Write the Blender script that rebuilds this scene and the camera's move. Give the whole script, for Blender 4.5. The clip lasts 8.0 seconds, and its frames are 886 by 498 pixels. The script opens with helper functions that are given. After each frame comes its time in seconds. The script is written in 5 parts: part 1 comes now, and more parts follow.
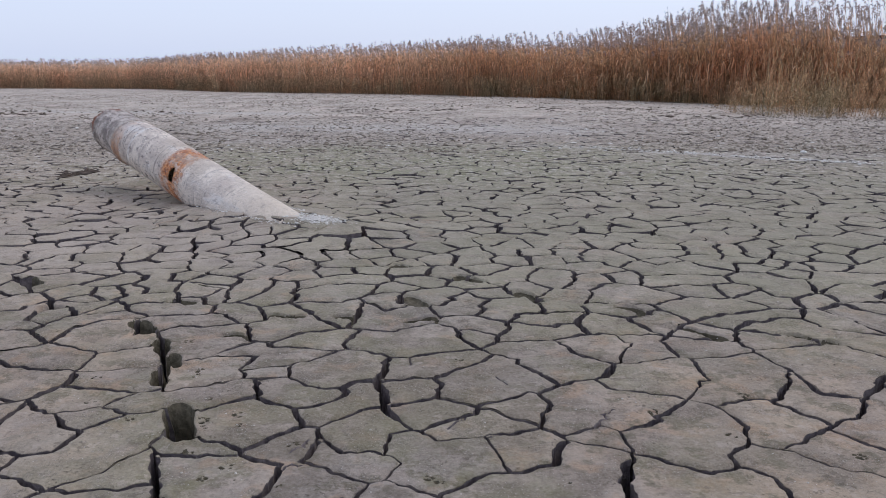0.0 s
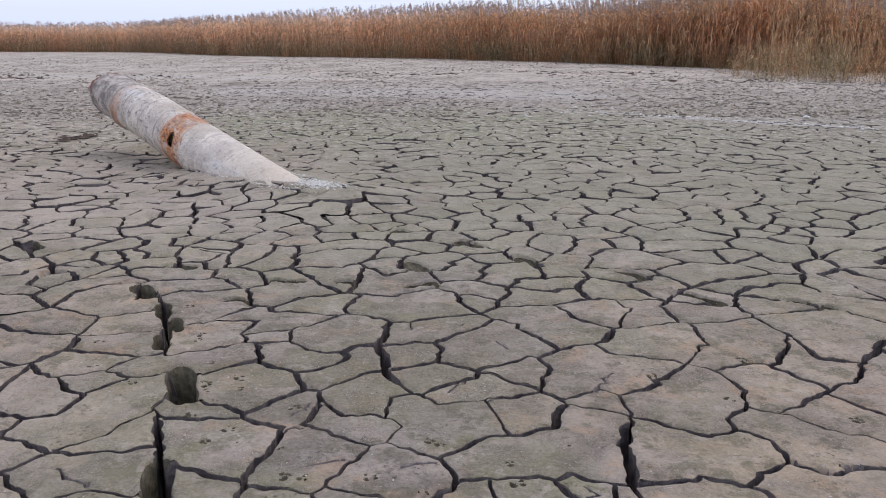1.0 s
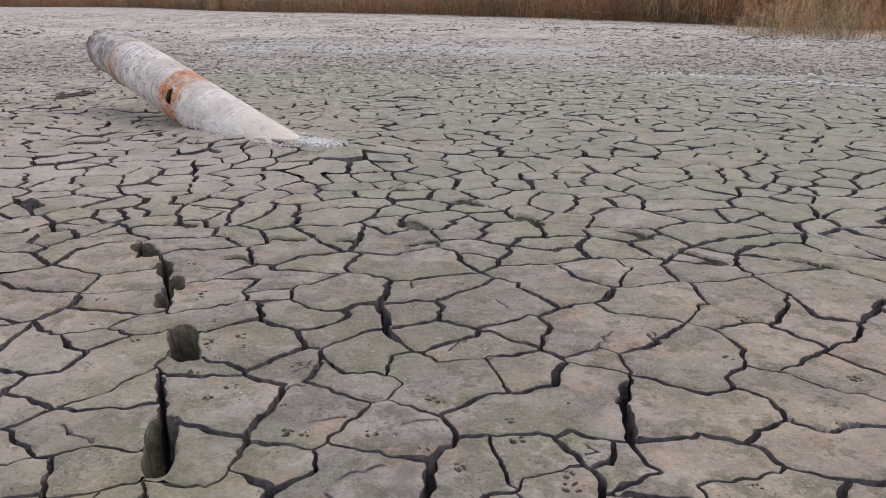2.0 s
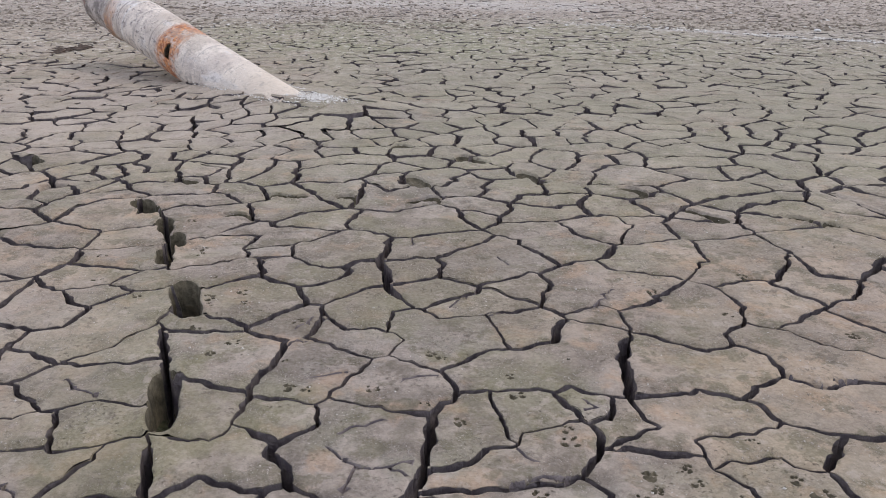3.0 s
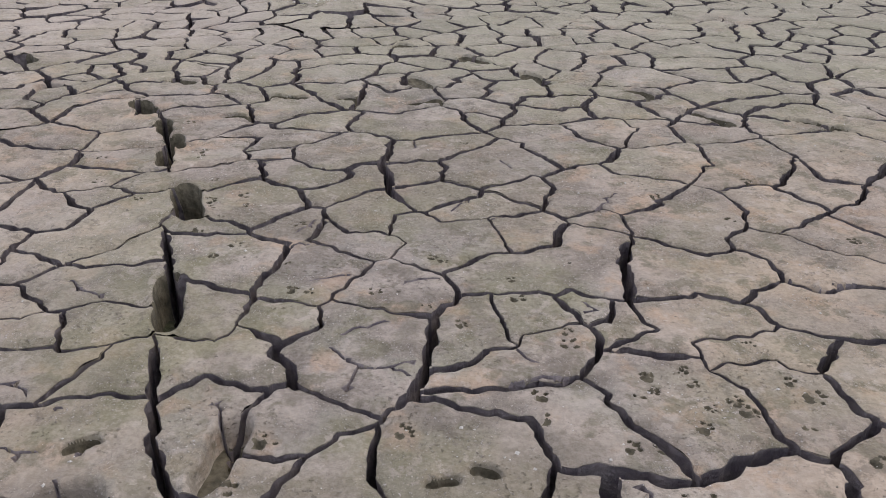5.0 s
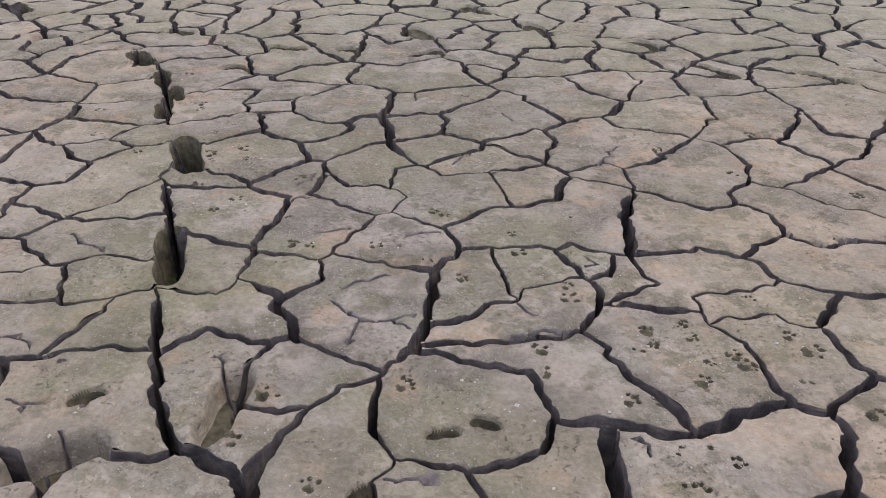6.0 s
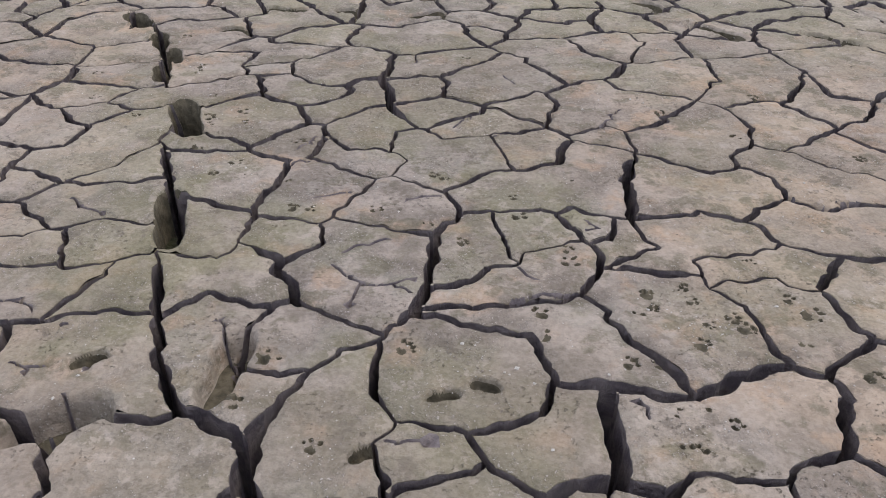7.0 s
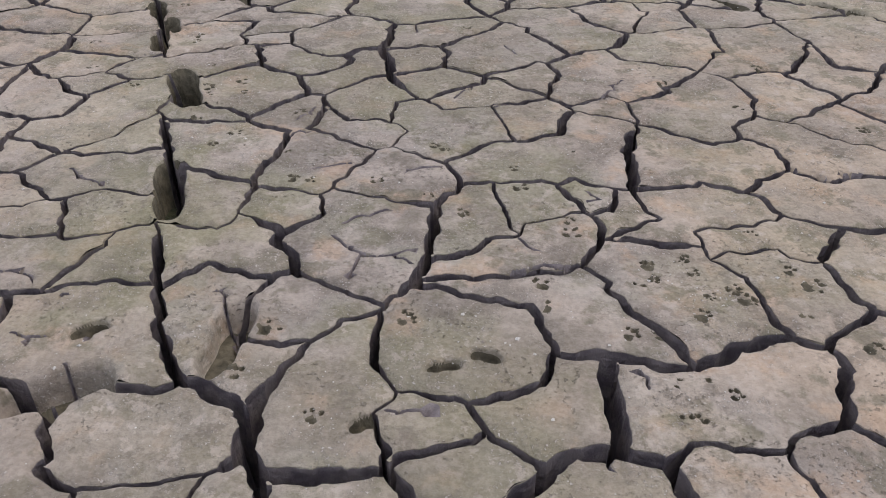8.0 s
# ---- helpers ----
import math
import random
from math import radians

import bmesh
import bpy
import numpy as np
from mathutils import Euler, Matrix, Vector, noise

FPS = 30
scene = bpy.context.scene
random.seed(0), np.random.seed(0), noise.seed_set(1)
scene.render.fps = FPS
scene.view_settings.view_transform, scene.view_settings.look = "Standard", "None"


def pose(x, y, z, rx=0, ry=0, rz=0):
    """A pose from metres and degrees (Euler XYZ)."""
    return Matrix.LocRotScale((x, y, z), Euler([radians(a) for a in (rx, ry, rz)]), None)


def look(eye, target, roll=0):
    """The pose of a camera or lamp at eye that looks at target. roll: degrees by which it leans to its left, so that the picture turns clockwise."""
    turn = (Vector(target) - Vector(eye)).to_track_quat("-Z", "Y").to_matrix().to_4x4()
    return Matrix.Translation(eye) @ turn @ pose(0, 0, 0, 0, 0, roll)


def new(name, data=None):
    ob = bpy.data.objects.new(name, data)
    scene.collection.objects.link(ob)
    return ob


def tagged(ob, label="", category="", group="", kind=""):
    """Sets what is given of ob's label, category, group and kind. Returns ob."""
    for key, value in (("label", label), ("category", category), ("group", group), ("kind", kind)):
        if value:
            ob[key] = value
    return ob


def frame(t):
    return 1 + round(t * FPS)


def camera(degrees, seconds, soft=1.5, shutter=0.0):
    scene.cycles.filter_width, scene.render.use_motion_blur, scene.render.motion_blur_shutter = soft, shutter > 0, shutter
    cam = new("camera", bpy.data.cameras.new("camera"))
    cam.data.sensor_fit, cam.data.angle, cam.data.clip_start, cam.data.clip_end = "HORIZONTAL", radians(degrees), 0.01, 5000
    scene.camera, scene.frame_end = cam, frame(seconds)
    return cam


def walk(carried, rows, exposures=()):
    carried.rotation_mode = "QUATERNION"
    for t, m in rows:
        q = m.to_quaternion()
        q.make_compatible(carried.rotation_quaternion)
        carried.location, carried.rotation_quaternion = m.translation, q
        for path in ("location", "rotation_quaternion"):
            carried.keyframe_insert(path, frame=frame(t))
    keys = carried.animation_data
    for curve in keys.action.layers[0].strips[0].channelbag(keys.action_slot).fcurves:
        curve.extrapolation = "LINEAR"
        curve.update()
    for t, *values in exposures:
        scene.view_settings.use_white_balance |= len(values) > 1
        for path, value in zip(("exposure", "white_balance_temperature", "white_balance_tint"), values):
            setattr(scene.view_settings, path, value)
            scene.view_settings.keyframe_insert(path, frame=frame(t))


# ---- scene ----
cam = camera(57.29, 8.0, soft=0.92)
PATH = [
    (0, -0.0, -0.0, 1.3, 77.5, -0.0, 0.0),
    (0.5, 0.0011, -0.0005, 1.2986, 76.431, -0.003, 0.031),
    (1, 0.0001, 0.0007, 1.2976, 75.063, -0.041, 0.049),
    (1.5, -0.0003, 0.0032, 1.2975, 73.609, -0.078, 0.078),
    (3, -0.0013, 0.0089, 1.2934, 69.137, -0.248, 0.227),
    (3.5, -0.0012, 0.0106, 1.2931, 67.56, -0.27, 0.262),
    (4, -0.0005, 0.0123, 1.2911, 65.895, -0.297, 0.343),
    (4.5, -0.0007, 0.0145, 1.2915, 64.098, -0.352, 0.39),
    (6, 0.0004, 0.0206, 1.2902, 59.022, -0.422, 0.579),
    (6.5, 0.0018, 0.0208, 1.2876, 57.681, -0.363, 0.617),
    (7, 0.0029, 0.0223, 1.2874, 56.5, -0.348, 0.656),
    (7.5, 0.002, 0.0227, 1.2848, 55.498, -0.405, 0.694),
    (8, 0.0015, 0.0238, 1.2803, 54.579, -0.401, 0.7),
]
walk(cam, [(t, pose(x, y, z, rx, ry, rz)) for t, x, y, z, rx, ry, rz in PATH],
     exposures=[(0.0, -0.51, 6450, 10), (0.5, -0.35, 6500, 10), (1.0, -0.28, 6650, 10), (1.5, -0.23, 6780, 10), (2.2, -0.17, 6860, 10), (4.5, -0.05, 6880, 10), (6.5, 0.04, 6900, 10), (8.0, 0.05, 6900, 10)])

# ---- world and sun: a bright, thin overcast ----
SUN_UP, SUN_TURN = 58.0, 55.0        # height and bearing, clockwise from straight ahead
world = bpy.data.worlds.new("overcast_sky")
scene.world = world
world.use_nodes = True
wn, wl = world.node_tree.nodes, world.node_tree.links
wn.clear()
sky = wn.new("ShaderNodeTexSky")
sky.sky_type = "NISHITA"
sky.sun_disc = False
sky.sun_elevation, sky.sun_rotation = radians(SUN_UP), radians(SUN_TURN)
sky.air_density, sky.dust_density, sky.ozone_density = 1.0, 3.0, 1.0
sky_out = wn.new("ShaderNodeBackground")
sky_out.inputs["Strength"].default_value = 0.05
wl.new(sky.outputs[0], sky_out.inputs["Color"])
veil = wn.new("ShaderNodeBackground")
veil.inputs["Color"].default_value = (0.768, 0.862, 1.115, 1)
veil.inputs["Strength"].default_value = 1.09
both = wn.new("ShaderNodeAddShader")
wl.new(sky_out.outputs[0], both.inputs[0])
wl.new(veil.outputs[0], both.inputs[1])
wout = wn.new("ShaderNodeOutputWorld")
wl.new(both.outputs[0], wout.inputs["Surface"])

sun = new("sun", bpy.data.lights.new("sun", "SUN"))
sun.data.energy, sun.data.angle, sun.data.color = 0.7, radians(18), (1.0, 0.94, 0.86)
su, st = radians(SUN_UP), radians(SUN_TURN)
sun.matrix_world = look((30 * math.cos(su) * math.sin(st), 30 * math.cos(su) * math.cos(st), 30 * math.sin(su)), (0, 0, 0))


# ---- materials ----
class Nodes:
    """A short way to write a node material."""

    def __init__(self, name, rough=0.9, metal=0.0):
        self.mat = bpy.data.materials.new(name)
        self.mat.use_nodes = True
        self.n, self.l = self.mat.node_tree.nodes, self.mat.node_tree.links
        self.bsdf = self.n["Principled BSDF"]
        self.bsdf.inputs["Roughness"].default_value = rough
        self.bsdf.inputs["Metallic"].default_value = metal
        self.bsdf.inputs["Specular IOR Level"].default_value = 0.25
        self.pos = self.n.new("ShaderNodeNewGeometry").outputs["Position"]

    def put(self, socket, value):
        if isinstance(value, bpy.types.NodeSocket):
            self.l.new(value, socket)
        else:
            socket.default_value = value

    def noise(self, scale, detail=4, rough=0.55, at=None, stretch=None):
        t = self.n.new("ShaderNodeTexNoise")
        t.inputs["Scale"].default_value, t.inputs["Detail"].default_value = scale, detail
        t.inputs["Roughness"].default_value = rough
        where = at or self.pos
        if stretch:
            m = self.n.new("ShaderNodeMapping")
            m.inputs["Scale"].default_value = stretch
            self.l.new(where, m.inputs["Vector"])
            where = m.outputs[0]
        self.l.new(where, t.inputs["Vector"])
        return t.outputs["Fac"]

    def voronoi(self, scale, feature="F1", at=None):
        t = self.n.new("ShaderNodeTexVoronoi")
        t.feature = feature
        t.inputs["Scale"].default_value = scale
        self.l.new(at or self.pos, t.inputs["Vector"])
        return t.outputs["Distance"]

    def ramp(self, fac, lo, hi, a=0.0, b=1.0):
        r = self.n.new("ShaderNodeMapRange")
        r.interpolation_type = "SMOOTHSTEP"
        for key, value in (("From Min", lo), ("From Max", hi), ("To Min", a), ("To Max", b)):
            r.inputs[key].default_value = value
        self.l.new(fac, r.inputs["Value"])
        return r.outputs[0]

    def mix(self, fac, a, b, kind="MIX"):
        m = self.n.new("ShaderNodeMix")
        m.data_type, m.blend_type = "RGBA", kind
        self.put(m.inputs[0], fac)
        self.put(m.inputs[6], a if isinstance(a, bpy.types.NodeSocket) else (*a, 1))
        self.put(m.inputs[7], b if isinstance(b, bpy.types.NodeSocket) else (*b, 1))
        return m.outputs[2]

    def math(self, op, a, b=0.0):
        m = self.n.new("ShaderNodeMath")
        m.operation = op
        self.put(m.inputs[0], a)
        self.put(m.inputs[1], b)
        return m.outputs[0]

    def axis(self, index, at=None):
        s = self.n.new("ShaderNodeSeparateXYZ")
        self.l.new(at or self.pos, s.inputs[0])
        return s.outputs[index]

    def colour(self, value):
        self.put(self.bsdf.inputs["Base Color"], value if isinstance(value, bpy.types.NodeSocket) else (*value, 1))

    def bump(self, height, depth, strength=1.0):
        b = self.n.new("ShaderNodeBump")
        b.inputs["Distance"].default_value, b.inputs["Strength"].default_value = depth, strength
        self.l.new(height, b.inputs["Height"])
        self.l.new(b.outputs[0], self.bsdf.inputs["Normal"])


def mud_material():
    """Dried lake mud: grey-beige crust, olive algae film, pale salt bloom, buff and rusty stains, fine crumbs."""
    s = Nodes("dried_mud", 0.95)
    broad, mid, fine = s.noise(0.45, 3), s.noise(5.5, 6, 0.6), s.noise(70, 5, 0.7)
    c = s.mix(s.ramp(mid, 0.42, 0.58), (0.25, 0.215, 0.172), (0.42, 0.365, 0.30))
    # smooth grey skin, and buff silt towards both sides of the old channel
    c = s.mix(s.ramp(s.noise(2.6, 5, 0.6), 0.49, 0.57, 0, 0.7), c, (0.42, 0.385, 0.335))
    side = s.math("ABSOLUTE", s.math("ADD", s.axis(0), s.math("MULTIPLY", s.math("SUBTRACT", s.noise(1.1, 4), 0.35), 1.6)))
    c = s.mix(s.math("MULTIPLY", s.ramp(side, 0.3, 1.3, 0, 0.75), s.ramp(s.axis(1), 2.2, 4.6, 1.0, 0.3)), c, s.mix(s.ramp(s.noise(3.3, 5), 0.42, 0.6), (0.38, 0.315, 0.24), (0.54, 0.42, 0.295)))
    c = s.mix(s.ramp(s.noise(4.5, 5, 0.6), 0.53, 0.64, 0, 0.6), c, (0.50, 0.35, 0.225))
    c = s.mix(s.ramp(s.noise(6.5, 6, 0.68), 0.51, 0.60, 0, 0.75), c, (0.175, 0.158, 0.105))
    # olive film where the last water stood
    algae = s.math("MULTIPLY", s.ramp(s.noise(1.3, 5, 0.62), 0.45, 0.57, 0, 0.68), s.math("MAXIMUM", s.ramp(side, 1.6, 0.5, 0.2, 1.0), s.ramp(s.axis(1), 2.6, 4.6, 0.0, 1.0)))
    algae = s.math("MULTIPLY", algae, s.ramp(s.axis(1), 11.0, 15.0, 1.0, 0.1))
    c = s.mix(algae, c, (0.255, 0.24, 0.135))
    # unevenly paler from 3 m out, fading again by 16 m
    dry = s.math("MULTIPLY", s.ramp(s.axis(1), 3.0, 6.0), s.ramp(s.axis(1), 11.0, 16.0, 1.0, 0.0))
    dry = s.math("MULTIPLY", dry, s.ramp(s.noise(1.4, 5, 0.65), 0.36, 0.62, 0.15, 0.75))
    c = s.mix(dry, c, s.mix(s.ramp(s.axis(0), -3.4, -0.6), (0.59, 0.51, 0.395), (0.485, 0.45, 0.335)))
    film = s.math("MULTIPLY", s.ramp(s.axis(0), -1.6, 0.2), s.math("MULTIPLY", s.ramp(s.axis(1), 3.4, 5.5), s.ramp(s.axis(1), 10.0, 15.0, 1.0, 0.0)))
    film = s.math("MULTIPLY", film, s.ramp(s.noise(0.8, 5, 0.62), 0.38, 0.60, 0.15, 0.62))
    c = s.mix(film, c, (0.335, 0.325, 0.23))
    # pale bloom in bands along the old waterlines
    bands = s.ramp(s.noise(1.0, 6, 0.7, stretch=(0.14, 0.45, 1)), 0.50, 0.68, 0, 0.6)
    bands = s.math("MULTIPLY", bands, s.ramp(s.axis(1), 9.0, 13.0))
    c = s.mix(bands, c, (0.58, 0.54, 0.49))
    # paler overall from 10 m outwards
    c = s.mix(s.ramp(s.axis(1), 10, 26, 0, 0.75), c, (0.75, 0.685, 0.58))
    pool = s.math("MULTIPLY", s.ramp(s.math("ABSOLUTE", s.math("SUBTRACT", s.axis(1), 12.0)), 3.6, 1.2), s.ramp(s.axis(0), -5.5, -2.5))
    c = s.mix(s.math("MULTIPLY", s.math("MULTIPLY", pool, s.ramp(s.axis(0), 5.5, 1.0)), s.ramp(s.noise(0.9, 5, 0.65), 0.40, 0.58, 0.2, 0.75)), c, (0.33, 0.34, 0.20))
    # the crust goes on in finer flakes towards the shore
    flake = s.n.new("ShaderNodeTexVoronoi")
    flake.feature = "DISTANCE_TO_EDGE"
    flake.inputs["Scale"].default_value = 3.6
    s.l.new(s.pos, flake.inputs["Vector"])
    seam = s.math("MULTIPLY", s.ramp(flake.outputs["Distance"], 0.03, 0.09, 0.8, 0.0), s.ramp(s.axis(1), 23.4, 24.2))
    seam = s.math("MULTIPLY", seam, s.ramp(s.noise(0.9, 4), 0.42, 0.55))
    c = s.mix(seam, c, (0.16, 0.135, 0.115))
    c = s.mix(s.math("MULTIPLY", s.ramp(s.noise(2.2, 5, 0.7), 0.5, 0.66, 0, 0.6), s.ramp(s.axis(1), 9, 16, 0, 0.6)), c, (0.30, 0.26, 0.22))
    # further out the crust is flaky: pale curled rims beside dark hollows
    flaky = s.ramp(s.axis(1), 6.5, 12)
    c = s.mix(s.math("MULTIPLY", s.ramp(s.noise(9, 5, 0.78), 0.51, 0.60, 0, 0.85), flaky), c, (0.76, 0.715, 0.62))
    c = s.mix(s.math("MULTIPLY", s.ramp(s.noise(7, 4, 0.75, stretch=(1, 1, 3)), 0.53, 0.61, 0, 0.65), flaky), c, (0.17, 0.145, 0.12))
    shore = s.ramp(s.axis(1), 15, 22)
    c = s.mix(s.math("MULTIPLY", s.ramp(s.noise(1.3, 6, 0.72, stretch=(0.6, 0.3, 1)), 0.50, 0.60, 0, 0.7), shore), c, (0.33, 0.275, 0.225))
    c = s.mix(s.math("MULTIPLY", s.ramp(s.noise(1.7, 6, 0.72, stretch=(0.5, 0.28, 2)), 0.51, 0.60, 0, 0.7), shore), c, (0.78, 0.68, 0.58))
    # salt streaks along old waterlines
    stray = s.math("MULTIPLY", s.math("SUBTRACT", s.noise(0.5, 4, 0.6), 0.5), 2.2)
    for slope, level, half, lo, hi in ((-0.08, 18.4, 2.3, -6.5, 4.0), (-0.62, 15.2, 0.30, 1.0, 9.0), (-0.2, 23.5, 1.2, -14.0, -3.0)):
        line = s.math("ADD", s.math("ADD", s.axis(1), s.math("MULTIPLY", s.axis(0), -slope)), stray)
        off = s.math("ABSOLUTE", s.math("SUBTRACT", line, level))
        along_it = s.math("MULTIPLY", s.ramp(s.axis(0), lo, lo + 2.0), s.ramp(s.axis(0), hi, hi - 2.0))
        streak = s.math("MULTIPLY", s.math("MULTIPLY", s.ramp(off, half, 0.0, 0, 0.65), along_it), s.ramp(s.noise(1.6, 5, 0.7, stretch=(0.5, 0.5, 1)), 0.36, 0.52, 0.2, 1.0))
        c = s.mix(streak, c, (0.71, 0.69, 0.635))
    # paler on the left, darker olive in the near middle
    pale_left = s.math("MULTIPLY", s.ramp(s.axis(0), -0.8, -1.6), s.math("MAXIMUM", s.math("MULTIPLY", s.ramp(s.axis(1), 1.7, 2.1), s.ramp(s.axis(1), 3.1, 2.7)), s.math("MULTIPLY", s.ramp(s.axis(1), 4.6, 5.6), s.ramp(s.axis(1), 9.0, 7.0))))
    c = s.mix(s.math("MULTIPLY", pale_left, s.ramp(s.noise(1.9, 5, 0.6), 0.36, 0.6, 0.15, 0.6)), c, (0.54, 0.475, 0.40))
    olive_middle = s.math("MULTIPLY", s.ramp(s.math("ABSOLUTE", s.math("ADD", s.axis(0), 0.2)), 0.9, 0.35), s.math("MAXIMUM", s.ramp(s.axis(1), 1.75, 1.35), s.math("MULTIPLY", s.ramp(s.axis(1), 2.3, 2.8), s.ramp(s.axis(1), 4.2, 3.2))))
    c = s.mix(s.math("MULTIPLY", olive_middle, s.ramp(s.noise(2.1, 5, 0.6), 0.36, 0.6, 0.2, 0.65)), c, (0.27, 0.235, 0.165))
    # crumbs, shell grit and pits, in drifts
    drift = s.ramp(s.noise(5, 4), 0.46, 0.60)
    grit = s.math("MULTIPLY", s.ramp(s.noise(120, 3, 0.6), 0.60, 0.66, 0, 0.85), drift)
    c = s.mix(grit, c, (0.66, 0.61, 0.54))
    pits = s.math("MULTIPLY", s.ramp(s.noise(75, 4, 0.65, stretch=(1, 1, 2)), 0.59, 0.66, 0, 0.55), s.ramp(s.noise(4.2, 5, 0.6), 0.48, 0.60))
    c = s.mix(pits, c, (0.14, 0.12, 0.085))
    c = s.mix(s.ramp(fine, 0.38, 0.62, 0.0, 1.0), s.mix(0.16, c, (0.12, 0.10, 0.08)), s.mix(0.12, c, (0.62, 0.56, 0.48)))
    # small flakes and stains, and paler, warmer silt away from the middle of the channel
    c = s.mix(s.math("MULTIPLY", s.ramp(s.noise(16, 5, 0.72), 0.53, 0.60, 0, 0.6), s.ramp(s.noise(3.1, 4), 0.47, 0.60, 0.1, 1.0)), c, (0.19, 0.162, 0.125))
    c = s.mix(s.math("MULTIPLY", s.ramp(s.noise(19, 5, 0.72, stretch=(1, 1, 2)), 0.53, 0.61, 0, 0.5), s.ramp(s.noise(2.7, 4), 0.45, 0.58, 0.15, 1.0)), c, (0.53, 0.465, 0.39))
    one = s.n.new("ShaderNodeObjectInfo").outputs["Random"]
    c = s.mix(0.9, c, s.mix(one, (0.718, 0.674, 0.674), (0.836, 0.784, 0.762)), "MULTIPLY")
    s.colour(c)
    h = s.math("ADD", s.math("MULTIPLY", mid, 0.7), s.math("MULTIPLY", s.math("MULTIPLY", fine, drift), 0.5))
    h = s.math("ADD", h, s.math("MULTIPLY", s.math("MULTIPLY", s.noise(22, 5, 0.68), s.ramp(s.noise(2.9, 4), 0.42, 0.60, 0.35, 1.0)), 0.75))
    h = s.math("ADD", h, s.math("MULTIPLY", grit, 0.22))
    h = s.math("SUBTRACT", h, s.math("MULTIPLY", pits, 0.4))
    s.bump(h, 0.017, 1.0)
    return s.mat


def damp_shade_material():
    """The mud inside the cracks: moist, and coloured darker still for the shade there."""
    s = Nodes("damp_shaded_mud", 0.8)
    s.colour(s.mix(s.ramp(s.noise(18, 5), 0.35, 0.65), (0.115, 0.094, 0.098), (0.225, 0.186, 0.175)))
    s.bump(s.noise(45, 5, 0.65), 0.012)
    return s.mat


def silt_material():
    """The damp silt at the bottom of the cracks, with their deep shade in its colour."""
    s = Nodes("damp_shaded_silt", 0.7)
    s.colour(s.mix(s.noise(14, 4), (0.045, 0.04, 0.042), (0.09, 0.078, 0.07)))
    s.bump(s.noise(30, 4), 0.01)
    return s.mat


def reed_material(name, low, high, top, tint, rust_haze=1.0):
    """Dry reed: darker and more olive near the ground, straw and rusty brown above; each blade differs."""
    s = Nodes(name, 0.75)
    z = s.axis(2)
    one = s.n.new("ShaderNodeNewGeometry").outputs["Random Per Island"]
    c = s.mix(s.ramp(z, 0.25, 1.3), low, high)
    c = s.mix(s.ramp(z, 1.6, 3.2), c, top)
    c = s.mix(s.ramp(one, 0.0, 1.0, 0.0, 0.75), c, tint)
    c = s.mix(s.ramp(s.noise(0.5, 4, 0.65), 0.42, 0.62, 0, 0.6 * rust_haze), c, (0.58, 0.30, 0.17))
    c = s.mix(s.math("MULTIPLY", s.ramp(s.axis(1), 38, 50, 0, 0.65 * rust_haze), s.ramp(z, 0.3, 1.4, 0.4, 1.0)), c, (0.84, 0.63, 0.47))      # haze put into the colour: reeds turn paler with distance
    c = s.mix(1.0, c, s.mix(s.ramp(s.math("FRACT", s.math("MULTIPLY", one, 37.0)), 0, 1), (0.50, 0.49, 0.48), (1.6, 1.55, 1.45)), "MULTIPLY")
    s.colour(c)
    # thin dry blades let light through
    glow = s.n.new("ShaderNodeBsdfTranslucent")
    s.l.new(c, glow.inputs["Color"])
    both_ = s.n.new("ShaderNodeMixShader")
    both_.inputs[0].default_value = 0.4
    s.l.new(s.bsdf.outputs[0], both_.inputs[1])
    s.l.new(glow.outputs[0], both_.inputs[2])
    s.l.new(both_.outputs[0], s.n["Material Output"].inputs["Surface"])
    return s.mat


